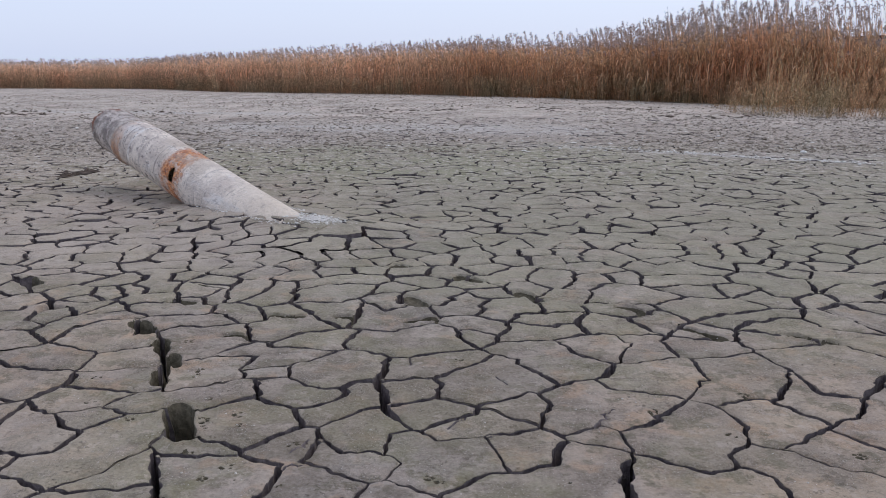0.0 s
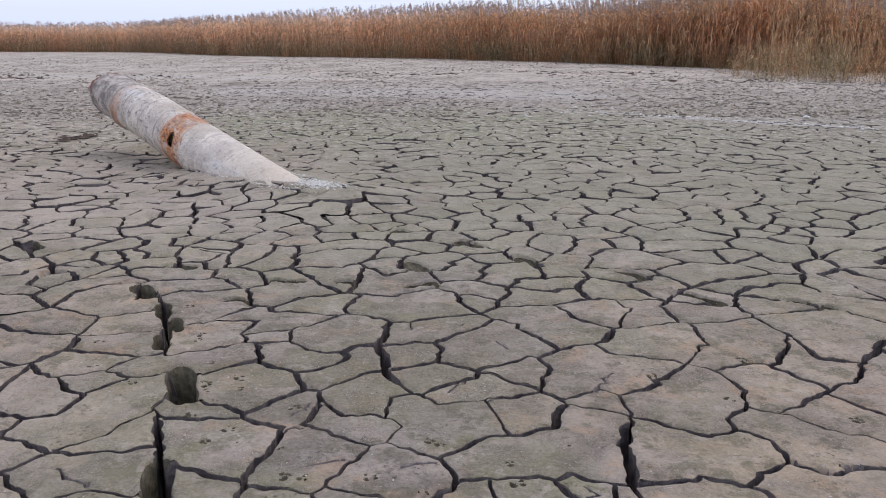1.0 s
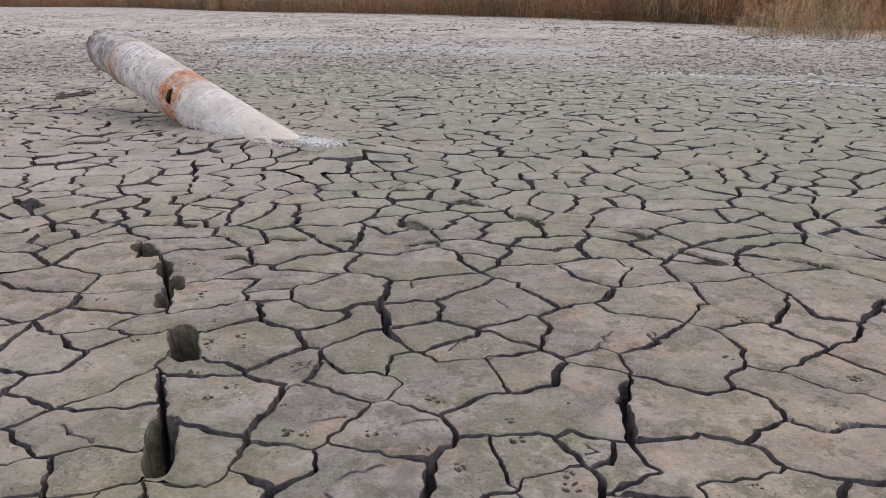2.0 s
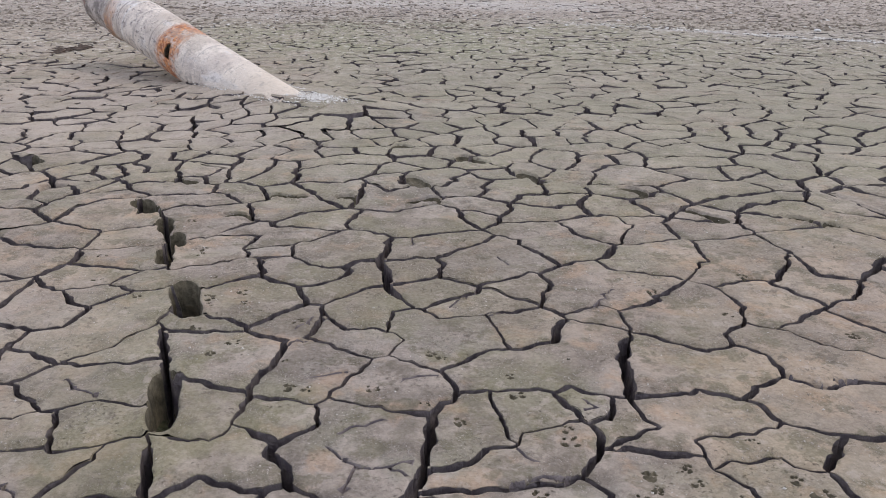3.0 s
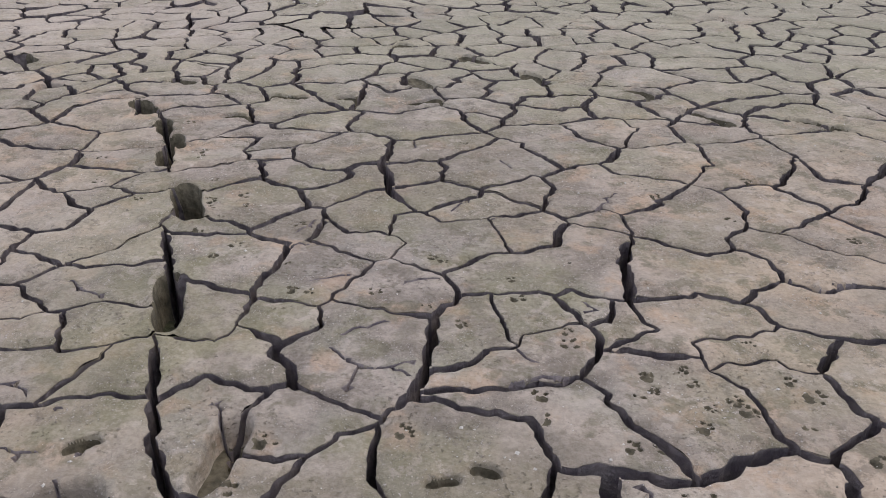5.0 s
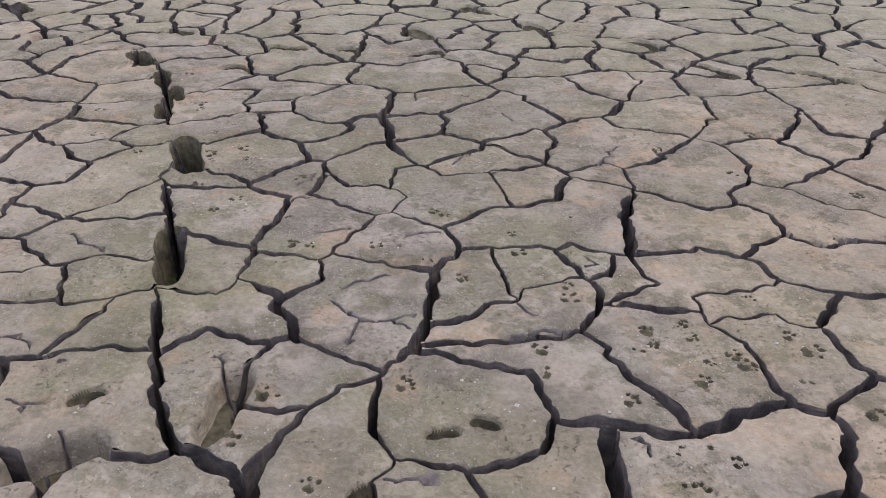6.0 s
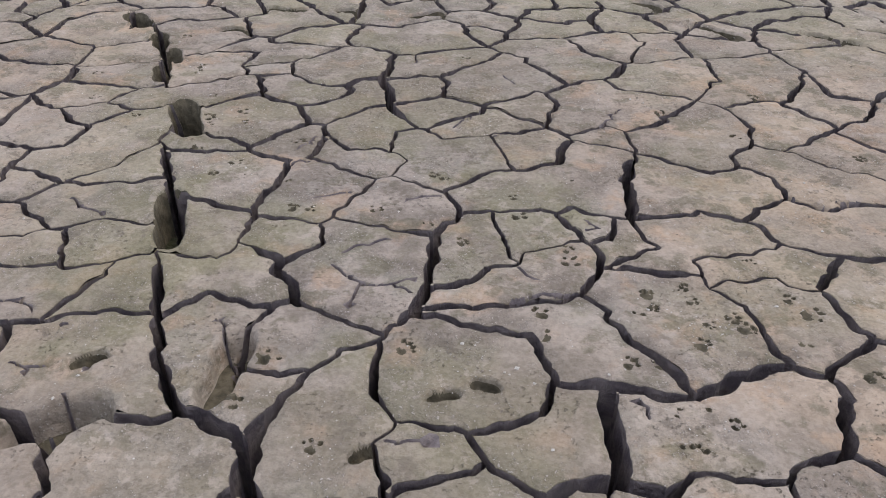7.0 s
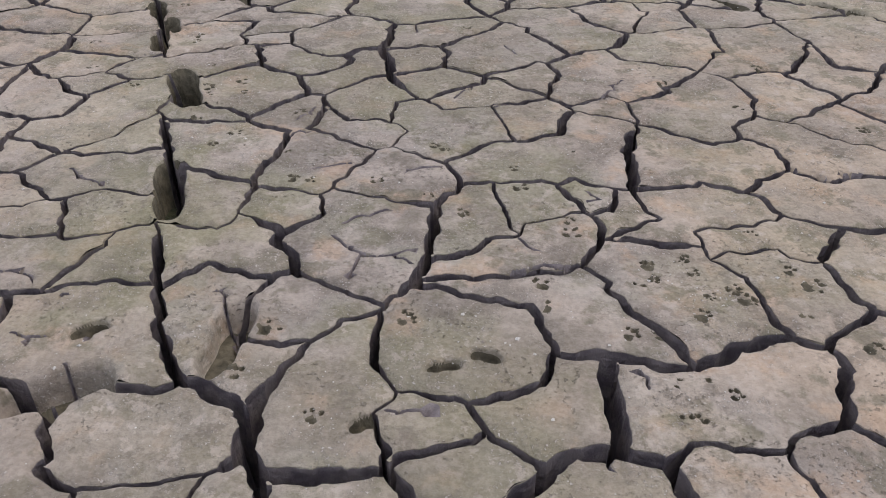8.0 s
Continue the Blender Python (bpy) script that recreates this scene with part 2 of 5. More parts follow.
def pipe_material():
    """Weathered light grey coating, with rust round the bands and the torn end; runs along the pipe's own length."""
    s = Nodes("weathered_pipe", 0.8)
    at = s.n.new("ShaderNodeTexCoord").outputs["Object"]
    x = s.axis(0, at)
    c = s.mix(s.ramp(s.noise(3.5, 6, 0.65, at), 0.40, 0.60), (0.62, 0.525, 0.45), (0.80, 0.70, 0.60))
    worn = s.ramp(x, 0.5, 1.3, 0.45, 1.15)
    c = s.mix(s.math("MULTIPLY", s.ramp(s.noise(11, 6, 0.7, at), 0.52, 0.64, 0, 0.65), worn), c, (0.38, 0.31, 0.275))
    c = s.mix(s.ramp(s.noise(5, 5, 0.65, at, (0.3, 1, 1)), 0.55, 0.66, 0, 0.75), c, (0.74, 0.69, 0.65))
    c = s.mix(s.ramp(s.noise(9, 5, 0.7, at, (2.5, 0.5, 0.5)), 0.58, 0.64, 0, 0.5), c, (0.30, 0.25, 0.22))
    # the far third is older and greyer, and the foot is stained buff
    c = s.mix(s.ramp(x, 2.3, 2.55, 0, 0.75), c, s.mix(s.ramp(s.noise(7, 6, 0.7, at), 0.42, 0.58), (0.15, 0.125, 0.115), (0.50, 0.43, 0.385)))
    c = s.mix(s.ramp(x, 0.5, -0.5, 0, 0.7), c, (0.70, 0.585, 0.46))

    def band(centre, half, ragged):
        d = s.math("ABSOLUTE", s.math("SUBTRACT", x, centre))
        d = s.math("SUBTRACT", d, s.math("MULTIPLY", s.math("SUBTRACT", s.noise(7, 5, 0.7, at), 0.5), ragged))
        return s.ramp(d, half, half * 0.35)

    for place, wide, deep in ((2.17, 0.012, 0.55), (1.78, 0.010, 0.45), (1.44, 0.014, 0.6), (0.62, 0.009, 0.35), (2.62, 0.012, 0.6)):
        c = s.mix(s.math("MULTIPLY", band(place, wide, 0.06), deep), c, (0.22, 0.17, 0.15))
    c = s.mix(s.math("MULTIPLY", band(2.05, 0.02, 0.05), 0.6), c, (0.80, 0.76, 0.72))
    rust = s.mix(s.ramp(s.noise(22, 6, 0.75, at), 0.38, 0.62), (0.34, 0.10, 0.04), (0.74, 0.34, 0.15))
    rust = s.mix(s.ramp(s.noise(40, 4, 0.7, at), 0.58, 0.66, 0, 0.8), rust, (0.58, 0.46, 0.38))
    patchy = s.ramp(s.noise(9, 4, 0.6, at), 0.34, 0.46, 0.35, 1.0)
    c = s.mix(s.math("MULTIPLY", band(1.12, 0.29, 0.42), s.ramp(s.noise(14, 5, 0.7, at), 0.48, 0.58, 0, 0.6)), c, (0.30, 0.22, 0.18))
    c = s.mix(s.math("MULTIPLY", band(1.12, 0.24, 0.40), patchy), c, rust)
    c = s.mix(s.math("MULTIPLY", band(2.36, 0.10, 0.30), s.math("MULTIPLY", s.ramp(s.axis(2, at), 0.16, -0.02, 0.15, 1.0), s.ramp(s.noise(4, 3, 0.5, at), 0.36, 0.52))), c, rust)
    c = s.mix(s.math("MULTIPLY", band(2.99, 0.07, 0.2), s.ramp(s.noise(5, 3, 0.5, at), 0.40, 0.52)), c, (0.22, 0.085, 0.05))
    c = s.mix(s.math("MULTIPLY", s.ramp(s.noise(16, 6, 0.75, at), 0.57, 0.64, 0, 0.8), worn), c, (0.17, 0.13, 0.12))
    c = s.mix(s.ramp(s.noise(26, 5, 0.7, at, (3, 1, 1)), 0.62, 0.67, 0, 0.7), c, (0.84, 0.80, 0.76))
    scuff = s.math("MULTIPLY", s.ramp(s.noise(34, 5, 0.75, at, (0.45, 1.6, 1.6)), 0.575, 0.62, 0, 0.85), s.math("MULTIPLY", worn, s.ramp(s.noise(3.2, 4, 0.6, at), 0.44, 0.56)))
    c = s.mix(scuff, c, (0.12, 0.095, 0.085))
    c = s.mix(s.ramp(s.noise(2.2, 5, 0.65, at), 0.5, 0.62, 0, 0.5), c, (0.50, 0.41, 0.33))
    s.colour(c)
    h = s.math("ADD", s.noise(30, 5, 0.65, at), s.math("MULTIPLY", s.noise(6, 3, 0.5, at), 0.8))
    s.bump(h, 0.02, 1.0)
    return s.mat


def plain(name, a, b, scale, rough=0.85, depth=0.004):
    s = Nodes(name, rough)
    f = s.noise(scale, 5, 0.6)
    s.colour(s.mix(s.ramp(f, 0.3, 0.7), a, b))
    s.bump(f, depth)
    return s.mat


MUD = mud_material()
DAMP_SHADE = damp_shade_material()
# moist olive-brown of the prints, darkened to carry the shade inside them
MOIST_SHADE = plain("moist_shaded_print", (0.056, 0.047, 0.030), (0.138, 0.114, 0.075), 28, 0.85, 0.012)
SILT = silt_material()
# green floor of the deepest prints, its colour near black for their shade
ALGAE_SHADE = plain("shaded_algae_floor", (0.030, 0.032, 0.014), (0.080, 0.076, 0.036), 22, 0.6, 0.012)
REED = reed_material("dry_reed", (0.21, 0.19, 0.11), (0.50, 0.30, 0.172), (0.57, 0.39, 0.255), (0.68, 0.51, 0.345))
PLUME = reed_material("reed_plume", (0.26, 0.215, 0.205), (0.28, 0.235, 0.225), (0.31, 0.26, 0.25), (0.48, 0.41, 0.39), 0.2)
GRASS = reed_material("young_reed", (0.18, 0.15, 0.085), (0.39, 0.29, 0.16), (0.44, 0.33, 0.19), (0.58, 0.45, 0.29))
PIPE = pipe_material()
SALT = plain("salt_crust", (0.50, 0.465, 0.42), (0.76, 0.72, 0.66), 40, 0.9, 0.01)
SHELL = plain("shell_grit", (0.38, 0.34, 0.29), (0.58, 0.53, 0.47), 60)
STONE = plain("pale_stone", (0.6, 0.57, 0.53), (0.78, 0.75, 0.7), 20)
DULL = plain("mud_crumb", (0.16, 0.13, 0.10), (0.28, 0.23, 0.18), 60)
DEBRIS = plain("dark_plant_debris", (0.06, 0.045, 0.035), (0.14, 0.10, 0.075), 30)
BOARD = plain("rusty_shed_wall", (0.20, 0.085, 0.055), (0.27, 0.13, 0.09), 3)
ROOFING = plain("tarred_roof", (0.05, 0.04, 0.04), (0.08, 0.06, 0.055), 4)


def mesh_object(name, verts, faces, mats, parent=None, label="", slots=None):
    me = bpy.data.meshes.new(name)
    me.from_pydata([tuple(v) for v in verts], [], faces)
    for m in mats if isinstance(mats, (list, tuple)) else [mats]:
        me.materials.append(m)
    if slots is not None:
        me.polygons.foreach_set("material_index", slots)
    me.update()
    ob = new(name, me)
    ob.parent = parent
    if label:
        tagged(ob, label)
    return ob


def part(name, bm, material, parent, label=""):
    """Link a bmesh as one mesh object under a thing or a part."""
    me = bpy.data.meshes.new(name)
    bm.to_mesh(me)
    bm.free()
    me.materials.append(material)
    ob = new(name, me)
    ob.parent = parent
    if label:
        tagged(ob, label)
    return ob


# ---- the lake bed: relief ----
BOOTS = []


def boot(x, y, bearing, length, width, depth):
    """A boot print; bearing: the way of its toe, in degrees."""
    BOOTS.append((x, y, bearing, length, width, depth))


boot(-0.99, 2.835, 111, 0.36, 0.125, 0.24)
boot(-0.842, 2.12, 105, 0.37, 0.105, 0.16)
boot(-1.224, 3.305, 104, 0.22, 0.085, 0.17)
boot(-1.235, 3.49, 111, 0.21, 0.1, 0.12)
boot(-0.515, 1.455, 83, 0.28, 0.105, 0.075)
boot(-0.86, 1.27, 28, 0.28, 0.115, 0.1)
boot(-1.35, 3.7, 110, 0.2, 0.09, 0.11)
boot(-1.544, 3.985, 126, 0.28, 0.12, 0.15)
boot(-2.112, 4.27, 142, 0.36, 0.14, 0.1)
boot(-2.59, 4.9, 134, 0.3, 0.15, 0.14)
boot(0.159, 4.995, 132, 0.27, 0.12, 0.045)
boot(0.499, 4.565, 123, 0.29, 0.11, 0.045)
boot(1.055, 4.298, 130, 0.26, 0.12, 0.045)
boot(1.301, 3.902, 134, 0.33, 0.09, 0.045)
boot(1.823, 3.811, 144, 0.29, 0.09, 0.045)
boot(-0.52, 4.165, 170, 0.16, 0.09, 0.045)
boot(-0.115, 4.123, 28, 0.23, 0.1, 0.045)
boot(-0.847, 4.19, 171, 0.25, 0.08, 0.04)
boot(-1.039, 3.853, 175, 0.18, 0.09, 0.04)
boot(-1.033, 6.09, 128, 0.25, 0.14, 0.045)
boot(-0.518, 5.761, 142, 0.22, 0.13, 0.04)
boot(-0.258, 5.293, 143, 0.26, 0.14, 0.045)
boot(-0.169, 4.454, 122, 0.27, 0.14, 0.03)
boot(-1.492, 4.46, 165, 0.2, 0.1, 0.035)
boot(-0.846, 1.468, 35, 0.095, 0.055, 0.045)
boot(-0.17, 1.185, 40, 0.07, 0.045, 0.04)
boot(-0.004, 1.362, 15, 0.085, 0.042, 0.03)
boot(0.092, 1.394, -20, 0.08, 0.045, 0.03)
PAWS = []


def paw(x, y, bearing):
    PAWS.append((x, y, bearing))


paw(-1.25, 3.75, 60)
paw(-1.08, 3.37, 20)
paw(-1.08, 3.31, 40)
paw(-1.5, 3.29, 100)
paw(-1.42, 3.04, 50)
paw(-0.95, 3.05, 10)
paw(-1.19, 2.85, 80)
paw(-0.9, 2.78, 30)
paw(-0.91, 2.84, 70)
paw(-0.8, 2.9, 20)
paw(-0.76, 2.8, 85)
paw(-0.73, 2.49, 40)
paw(-0.79, 2.41, 10)
paw(-0.89, 2.57, 60)
paw(-0.51, 2.34, 90)
paw(-0.54, 2.65, 20)
paw(-0.25, 2.57, 70)
paw(-0.48, 2.17, 100)
paw(-0.43, 2.17, 30)
paw(-0.23, 2.18, 50)
paw(-0.02, 2.38, 0)
paw(-0.05, 2.4, 80)
paw(-0.06, 2.08, 75)
paw(0.04, 2, 60)
paw(0.21, 2.25, 95)
paw(0.21, 2.14, 20)
paw(0.4, 2.36, 10)
paw(0.34, 1.96, 60)
paw(0.34, 1.9, 30)
paw(0.24, 1.66, 90)
paw(0.25, 1.57, 100)
paw(-0.1, 1.52, 40)
paw(0.53, 1.75, 70)
paw(0.53, 1.7, 10)
paw(0.64, 1.73, 20)
paw(0.64, 1.78, 120)
paw(0.66, 1.63, -20)
paw(0.72, 1.66, -10)
paw(0.49, 1.65, 60)
paw(0.43, 1.47, 30)
paw(0.5, 1.47, 80)
paw(0.87, 1.55, -30)
paw(0.9, 1.74, 50)
paw(0.94, 1.68, -10)
paw(0.75, 1.61, 20)
paw(0.85, 1.91, 70)
paw(0.5, 1.32, -30)
paw(0.57, 1.3, 100)
paw(0.63, 1.28, 60)
paw(0.99, 1.44, 10)
paw(0.52, 1.2, 70)
paw(-0.47, 1.32, 100)
paw(-0.43, 1.48, 40)
paw(-0.28, 1.2, 80)
paw(0.81, 2.93, 20)
paw(1.03, 2.71, 70)
paw(1.22, 3.08, 80)
paw(0.08, 3.51, 100)
paw(0.62, 1.55, 50)
paw(1.43, 2.56, 50)
HAIRS = []


def hair(x0, y0, x1, y1):
    """A hairline crack inside a plate, open at its first end."""
    HAIRS.append((x0, y0, x1, y1))


hair(-1.08, 2.15, -1.14, 2.19)
hair(-1.14, 2.19, -1.19, 2.25)
hair(-0.97, 1.6, -0.94, 1.6)
hair(-1.16, 1.69, -1.12, 1.7)
hair(-1.12, 1.7, -1.06, 1.67)
hair(-0.55, 1.61, -0.59, 1.64)
hair(-0.52, 1.53, -0.55, 1.61)
hair(-0.49, 1.46, -0.52, 1.53)
hair(-0.31, 2.29, -0.42, 2.25)
hair(-0.29, 1.95, -0.23, 1.99)
hair(-0.23, 1.99, -0.17, 2.02)
hair(-0.32, 1.87, -0.26, 1.82)
hair(-0.26, 1.82, -0.23, 1.79)
hair(-0.23, 1.79, -0.17, 1.79)
hair(-0.17, 1.79, -0.09, 1.82)
hair(-0.11, 1.76, -0.15, 1.8)
hair(0.19, 1.89, 0.24, 1.81)
hair(0.24, 1.75, 0.13, 1.71)
hair(0.33, 1.75, 0.24, 1.75)
hair(0.44, 2.07, 0.42, 2.12)
hair(-0.02, 2.27, -0.13, 2.24)
hair(-0.31, 2.6, -0.23, 2.6)
hair(-0.48, 2.69, -0.53, 2.59)
hair(-0.81, 1.26, -0.84, 1.31)
hair(-0.84, 1.31, -0.87, 1.36)
hair(-1.03, 1.46, -0.98, 1.43)
hair(-0.98, 1.43, -0.94, 1.44)
hair(0.33, 1.12, 0.32, 1.07)
hair(0.45, 1.35, 0.45, 1.3)
hair(-0.12, 1.22, -0.05, 1.23)
hair(0.56, 2.79, 0.62, 2.87)
hair(0.62, 2.87, 0.66, 2.98)
hair(0.27, 3.22, 0.23, 3.31)
hair(1.23, 2.26, 1.38, 2.26)
hair(0.14, 2.71, 0.29, 2.76)
hair(-0.16, 3.56, -0.14, 3.42)
hair(0.01, 2.79, 0.1, 2.91)
hair(1.09, 2.29, 1.21, 2.21)
hair(-0.53, 2.48, -0.46, 2.5)
hair(-0.8, 1.49, -0.84, 1.43)
hair(-0.24, 1.8, -0.25, 1.71)
WIDE = []


def opening(x0, y0, x1, y1, width):
    """A stretch where the cracks gape or stay closed."""
    WIDE.append((x0, y0, x1, y1, width))


opening(-0.8, 1.84, -0.72, 1.61, 0.036)
opening(-0.72, 1.61, -0.62, 1.3, 0.036)
opening(-0.4, 1.24, -0.41, 1.13, 0.06)
opening(0.38, 1.39, 0.33, 1.12, 0.056)
opening(-0.07, 1.76, -0.07, 1.68, 0.045)
opening(0.62, 2.5, 0.58, 2.17, 0.044)
opening(-0.74, 1.3, -0.61, 1.28, 0.038)
opening(-0.57, 1.31, -0.45, 1.23, 0.038)
opening(-0.4, 1.09, -0.2, 1.07, 0.046)
opening(-0.2, 1.07, -0.07, 1.02, 0.04)
opening(0.22, 1.08, 0.14, 1.01, 0.048)
opening(0.41, 1.1, 0.46, 1.03, 0.048)
opening(0.91, 1.36, 0.8, 1.19, 0.04)
opening(0.54, 1.51, 0.48, 1.35, 0.042)
opening(-0.05, 2.03, 0, 1.84, 0.042)
opening(-0.27, 3.36, -0.23, 2.95, 0.04)
opening(-0.97, 1.27, -0.82, 1.23, 0.04)
opening(0.15, 2.70, 0.22, 2.53, 0.010)
opening(-0.10, 2.72, 0.15, 2.74, 0.012)
opening(0.15, 2.17, 0.14, 2.02, 0.014)
opening(0.14, 2.02, 0.18, 1.93, 0.014)
opening(0.18, 1.93, 0.34, 2.00, 0.009)
opening(0.87, 1.87, 1.01, 1.79, 0.012)
opening(0.74, 1.83, 0.87, 1.86, 0.014)
opening(0.69, 1.85, 0.71, 1.93, 0.014)
opening(0.71, 1.93, 0.98, 2.00, 0.014)
opening(1.21, 2.63, 1.45, 2.43, 0.011)
opening(-1.18, 2.42, -1.02, 2.63, 0.011)
opening(-1.34, 2.99, -1.50, 2.93, 0.012)
opening(-0.94, 1.86, -0.80, 1.92, 0.011)
opening(-1.31, 2.02, -1.24, 2.04, 0.012)
opening(-1.10, 2.10, -0.88, 2.10, 0.014)
opening(-1.64, 3.39, -1.30, 3.45, 0.012)
opening(-1.27, 3.13, -0.88, 3.29, 0.014)
opening(-0.12, 1.30, -0.15, 1.21, 0.010)
opening(-0.66, 1.03, -0.57, 1.02, 0.013)
opening(-0.57, 1.02, -0.49, 1.06, 0.013)
opening(-0.17, 1.58, -0.37, 1.68, 0.020)
opening(0.45, 2.70, 0.64, 2.62, 0.012)
opening(0.56, 2.81, 0.63, 2.77, 0.014)
opening(0.63, 2.77, 0.65, 2.66, 0.014)
opening(0.62, 3.28, 0.90, 3.12, 0.015)
opening(1.11, 3.54, 1.61, 3.70, 0.013)
opening(0.54, 3.84, 0.80, 3.50, 0.015)
opening(0.80, 3.50, 1.02, 3.54, 0.012)
opening(0.87, 3.88, 0.89, 3.61, 0.010)
opening(-0.42, 2.51, -0.29, 2.41, 0.018)
opening(-0.45, 2.12, -0.29, 2.12, 0.014)
opening(-0.59, 1.98, -0.67, 1.92, 0.010)
opening(-0.90, 3.39, -0.60, 3.54, 0.013)
opening(-0.73, 3.43, -0.55, 3.22, 0.016)
opening(-1.22, 3.50, -1.02, 3.57, 0.012)
opening(0.56, 2.12, 0.58, 2.03, 0.020)
opening(0.58, 2.03, 0.56, 1.94, 0.020)
opening(0.72, 1.18, 0.73, 1.02, 0.018)
opening(0.06, 1.21, 0.16, 1.09, 0.022)
opening(0.64, 1.86, 0.53, 1.87, 0.040)
opening(0.63, 1.39, 0.75, 1.47, 0.050)
opening(-0.47, 1.25, -0.55, 1.31, 0.050)
opening(-0.43, 1.23, -0.40, 1.11, 0.062)
opening(-0.36, 1.06, -0.21, 1.06, 0.050)
opening(0.43, 2.70, 0.41, 2.55, 0.036)
opening(-0.47, 1.90, -0.46, 1.83, 0.044)
opening(-0.45, 1.82, -0.39, 1.72, 0.036)
opening(-0.99, 2.57, -0.93, 2.35, 0.034)
opening(-1.60, 3.29, -1.64, 3.38, 0.034)
opening(1.06, 1.86, 1.02, 1.82, 0.034)
opening(1.03, 1.82, 1.02, 1.70, 0.030)
opening(0.78, 1.73, 0.73, 1.76, 0.016)
opening(-0.07, 1.94, 0.01, 1.80, 0.034)


def bits(rows):
    return np.array(rows, float)


def near_line(p, rows):
    """Distance of points p from each segment (rows of x0, y0, x1, y1)."""
    a, b = rows[:, :2], rows[:, 2:4]
    d = b - a
    u = ((p[:, None] - a) * d).sum(2) / (d ** 2).sum(1)
    u = np.clip(u, 0, 1)
    return np.linalg.norm(p[:, None] - a - u[..., None] * d, axis=2)


def jagged(rows):
    """Each hairline as a few uneven stretches, with their depth: open at one end, closing at the other."""
    out, pick = [], random.Random(2)
    for x0, y0, x1, y1 in rows:
        n = max(3, int(math.hypot(x1 - x0, y1 - y0) / 0.025))
        pts = [(x0 + (x1 - x0) * k / n + pick.gauss(0, 0.006), y0 + (y1 - y0) * k / n + pick.gauss(0, 0.006)) for k in range(n + 1)]
        out += [(*p, *q, 0.06 * (1 - 0.8 * k / n)) for k, (p, q) in enumerate(zip(pts, pts[1:]))]
    return out


BOOT, HAIR, WIDEST = bits(BOOTS), bits(jagged(HAIRS)), bits(WIDE)
PADS = []                                     # every pad of every paw: x, y, radius, depth, bearing
tread = random.Random(6)
for px, py, turn in PAWS:
    a = radians(turn)
    k = tread.uniform(0.62, 1.0)              # no two feet alike
    for fx, fy, r, splay in ((-0.005, 0.0, 0.0135, 90), (0.019, -0.021, 0.0075, -25), (0.029, -0.007, 0.0085, -8), (0.028, 0.009, 0.0085, 8), (0.018, 0.022, 0.0075, 25)):
        if tread.random() < 0.2:
            continue
        fx, fy, r = fx + tread.gauss(0, 0.003), fy + tread.gauss(0, 0.003), r * tread.uniform(0.7, 1.25)
        PADS.append((px + k * (fx * math.cos(a) - fy * math.sin(a)), py + k * (fx * math.sin(a) + fy * math.cos(a)), r * k, tread.uniform(0.008, 0.015) * k, turn + splay))
PADS = np.array(PADS)


def smooth(x):
    x = np.clip(x, 0, 1)
    return x * x * (3 - 2 * x)


def swell(x, y):
    """The low rise of silted mud round the foot of the pipe."""
    c, s = math.cos(radians(133.5)), math.sin(radians(133.5))
    u, v = (x + 1.714) * c + (y - 7.171) * s, -(x + 1.714) * s + (y - 7.171) * c
    along_ = max(0.0, -1.15 - u, u - 0.5)
    return 0.10 * math.exp(-(along_ / 0.45) ** 2 - (v / 0.55) ** 2)


def pad(p, x, y, r, turn):
    """How far out points p lie from the middle of a pad: 1 on its uneven outline."""
    c, s = math.cos(radians(turn)), math.sin(radians(turn))
    u = ((p[:, 0] - x) * c + (p[:, 1] - y) * s) / (1.35 * r)
    v = (-(p[:, 0] - x) * s + (p[:, 1] - y) * c) / (0.85 * r) * (1 + 0.25 * np.clip(u, -1, 1))
    return np.hypot(u, v) * (1 + 0.25 * noise.noise((x * 90 + 2 * c, y * 90, 3))) + np.array([0.22 * noise.noise((a * 140, b * 140, 7)) for a, b in p])


def sole(p, x, y, turn, length, width):
    """How far out points p lie from the middle of a step: 1 on its outline; and how far along it towards the toe."""
    c, s = math.cos(radians(turn)), math.sin(radians(turn))
    u = ((p[:, 0] - x) * c + (p[:, 1] - y) * s) / (length / 2)
    v = (-(p[:, 0] - x) * s + (p[:, 1] - y) * c) / (width / 2) / (1 - 0.20 * np.exp(-((u + 0.15) / 0.3) ** 2))
    ragged = np.array([0.04 * noise.noise((a * 13, b * 13, 44)) for a, b in p])
    return (np.abs(u) ** 2.6 + np.abs(v) ** 2.6) ** (1 / 2.6) + ragged, u


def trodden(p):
    """How far paws and steps mark points p for the darkened print colours; negative along hairlines."""
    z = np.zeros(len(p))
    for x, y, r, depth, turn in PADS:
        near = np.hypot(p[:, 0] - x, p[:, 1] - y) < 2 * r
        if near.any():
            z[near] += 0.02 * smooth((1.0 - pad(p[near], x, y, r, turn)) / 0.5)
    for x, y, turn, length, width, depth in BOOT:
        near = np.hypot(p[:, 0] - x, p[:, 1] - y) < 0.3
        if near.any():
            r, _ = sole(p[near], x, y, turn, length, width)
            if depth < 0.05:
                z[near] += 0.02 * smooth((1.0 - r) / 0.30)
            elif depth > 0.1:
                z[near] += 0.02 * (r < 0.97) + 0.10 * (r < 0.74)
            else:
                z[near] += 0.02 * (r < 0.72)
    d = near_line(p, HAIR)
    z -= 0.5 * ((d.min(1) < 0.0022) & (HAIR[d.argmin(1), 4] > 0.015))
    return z


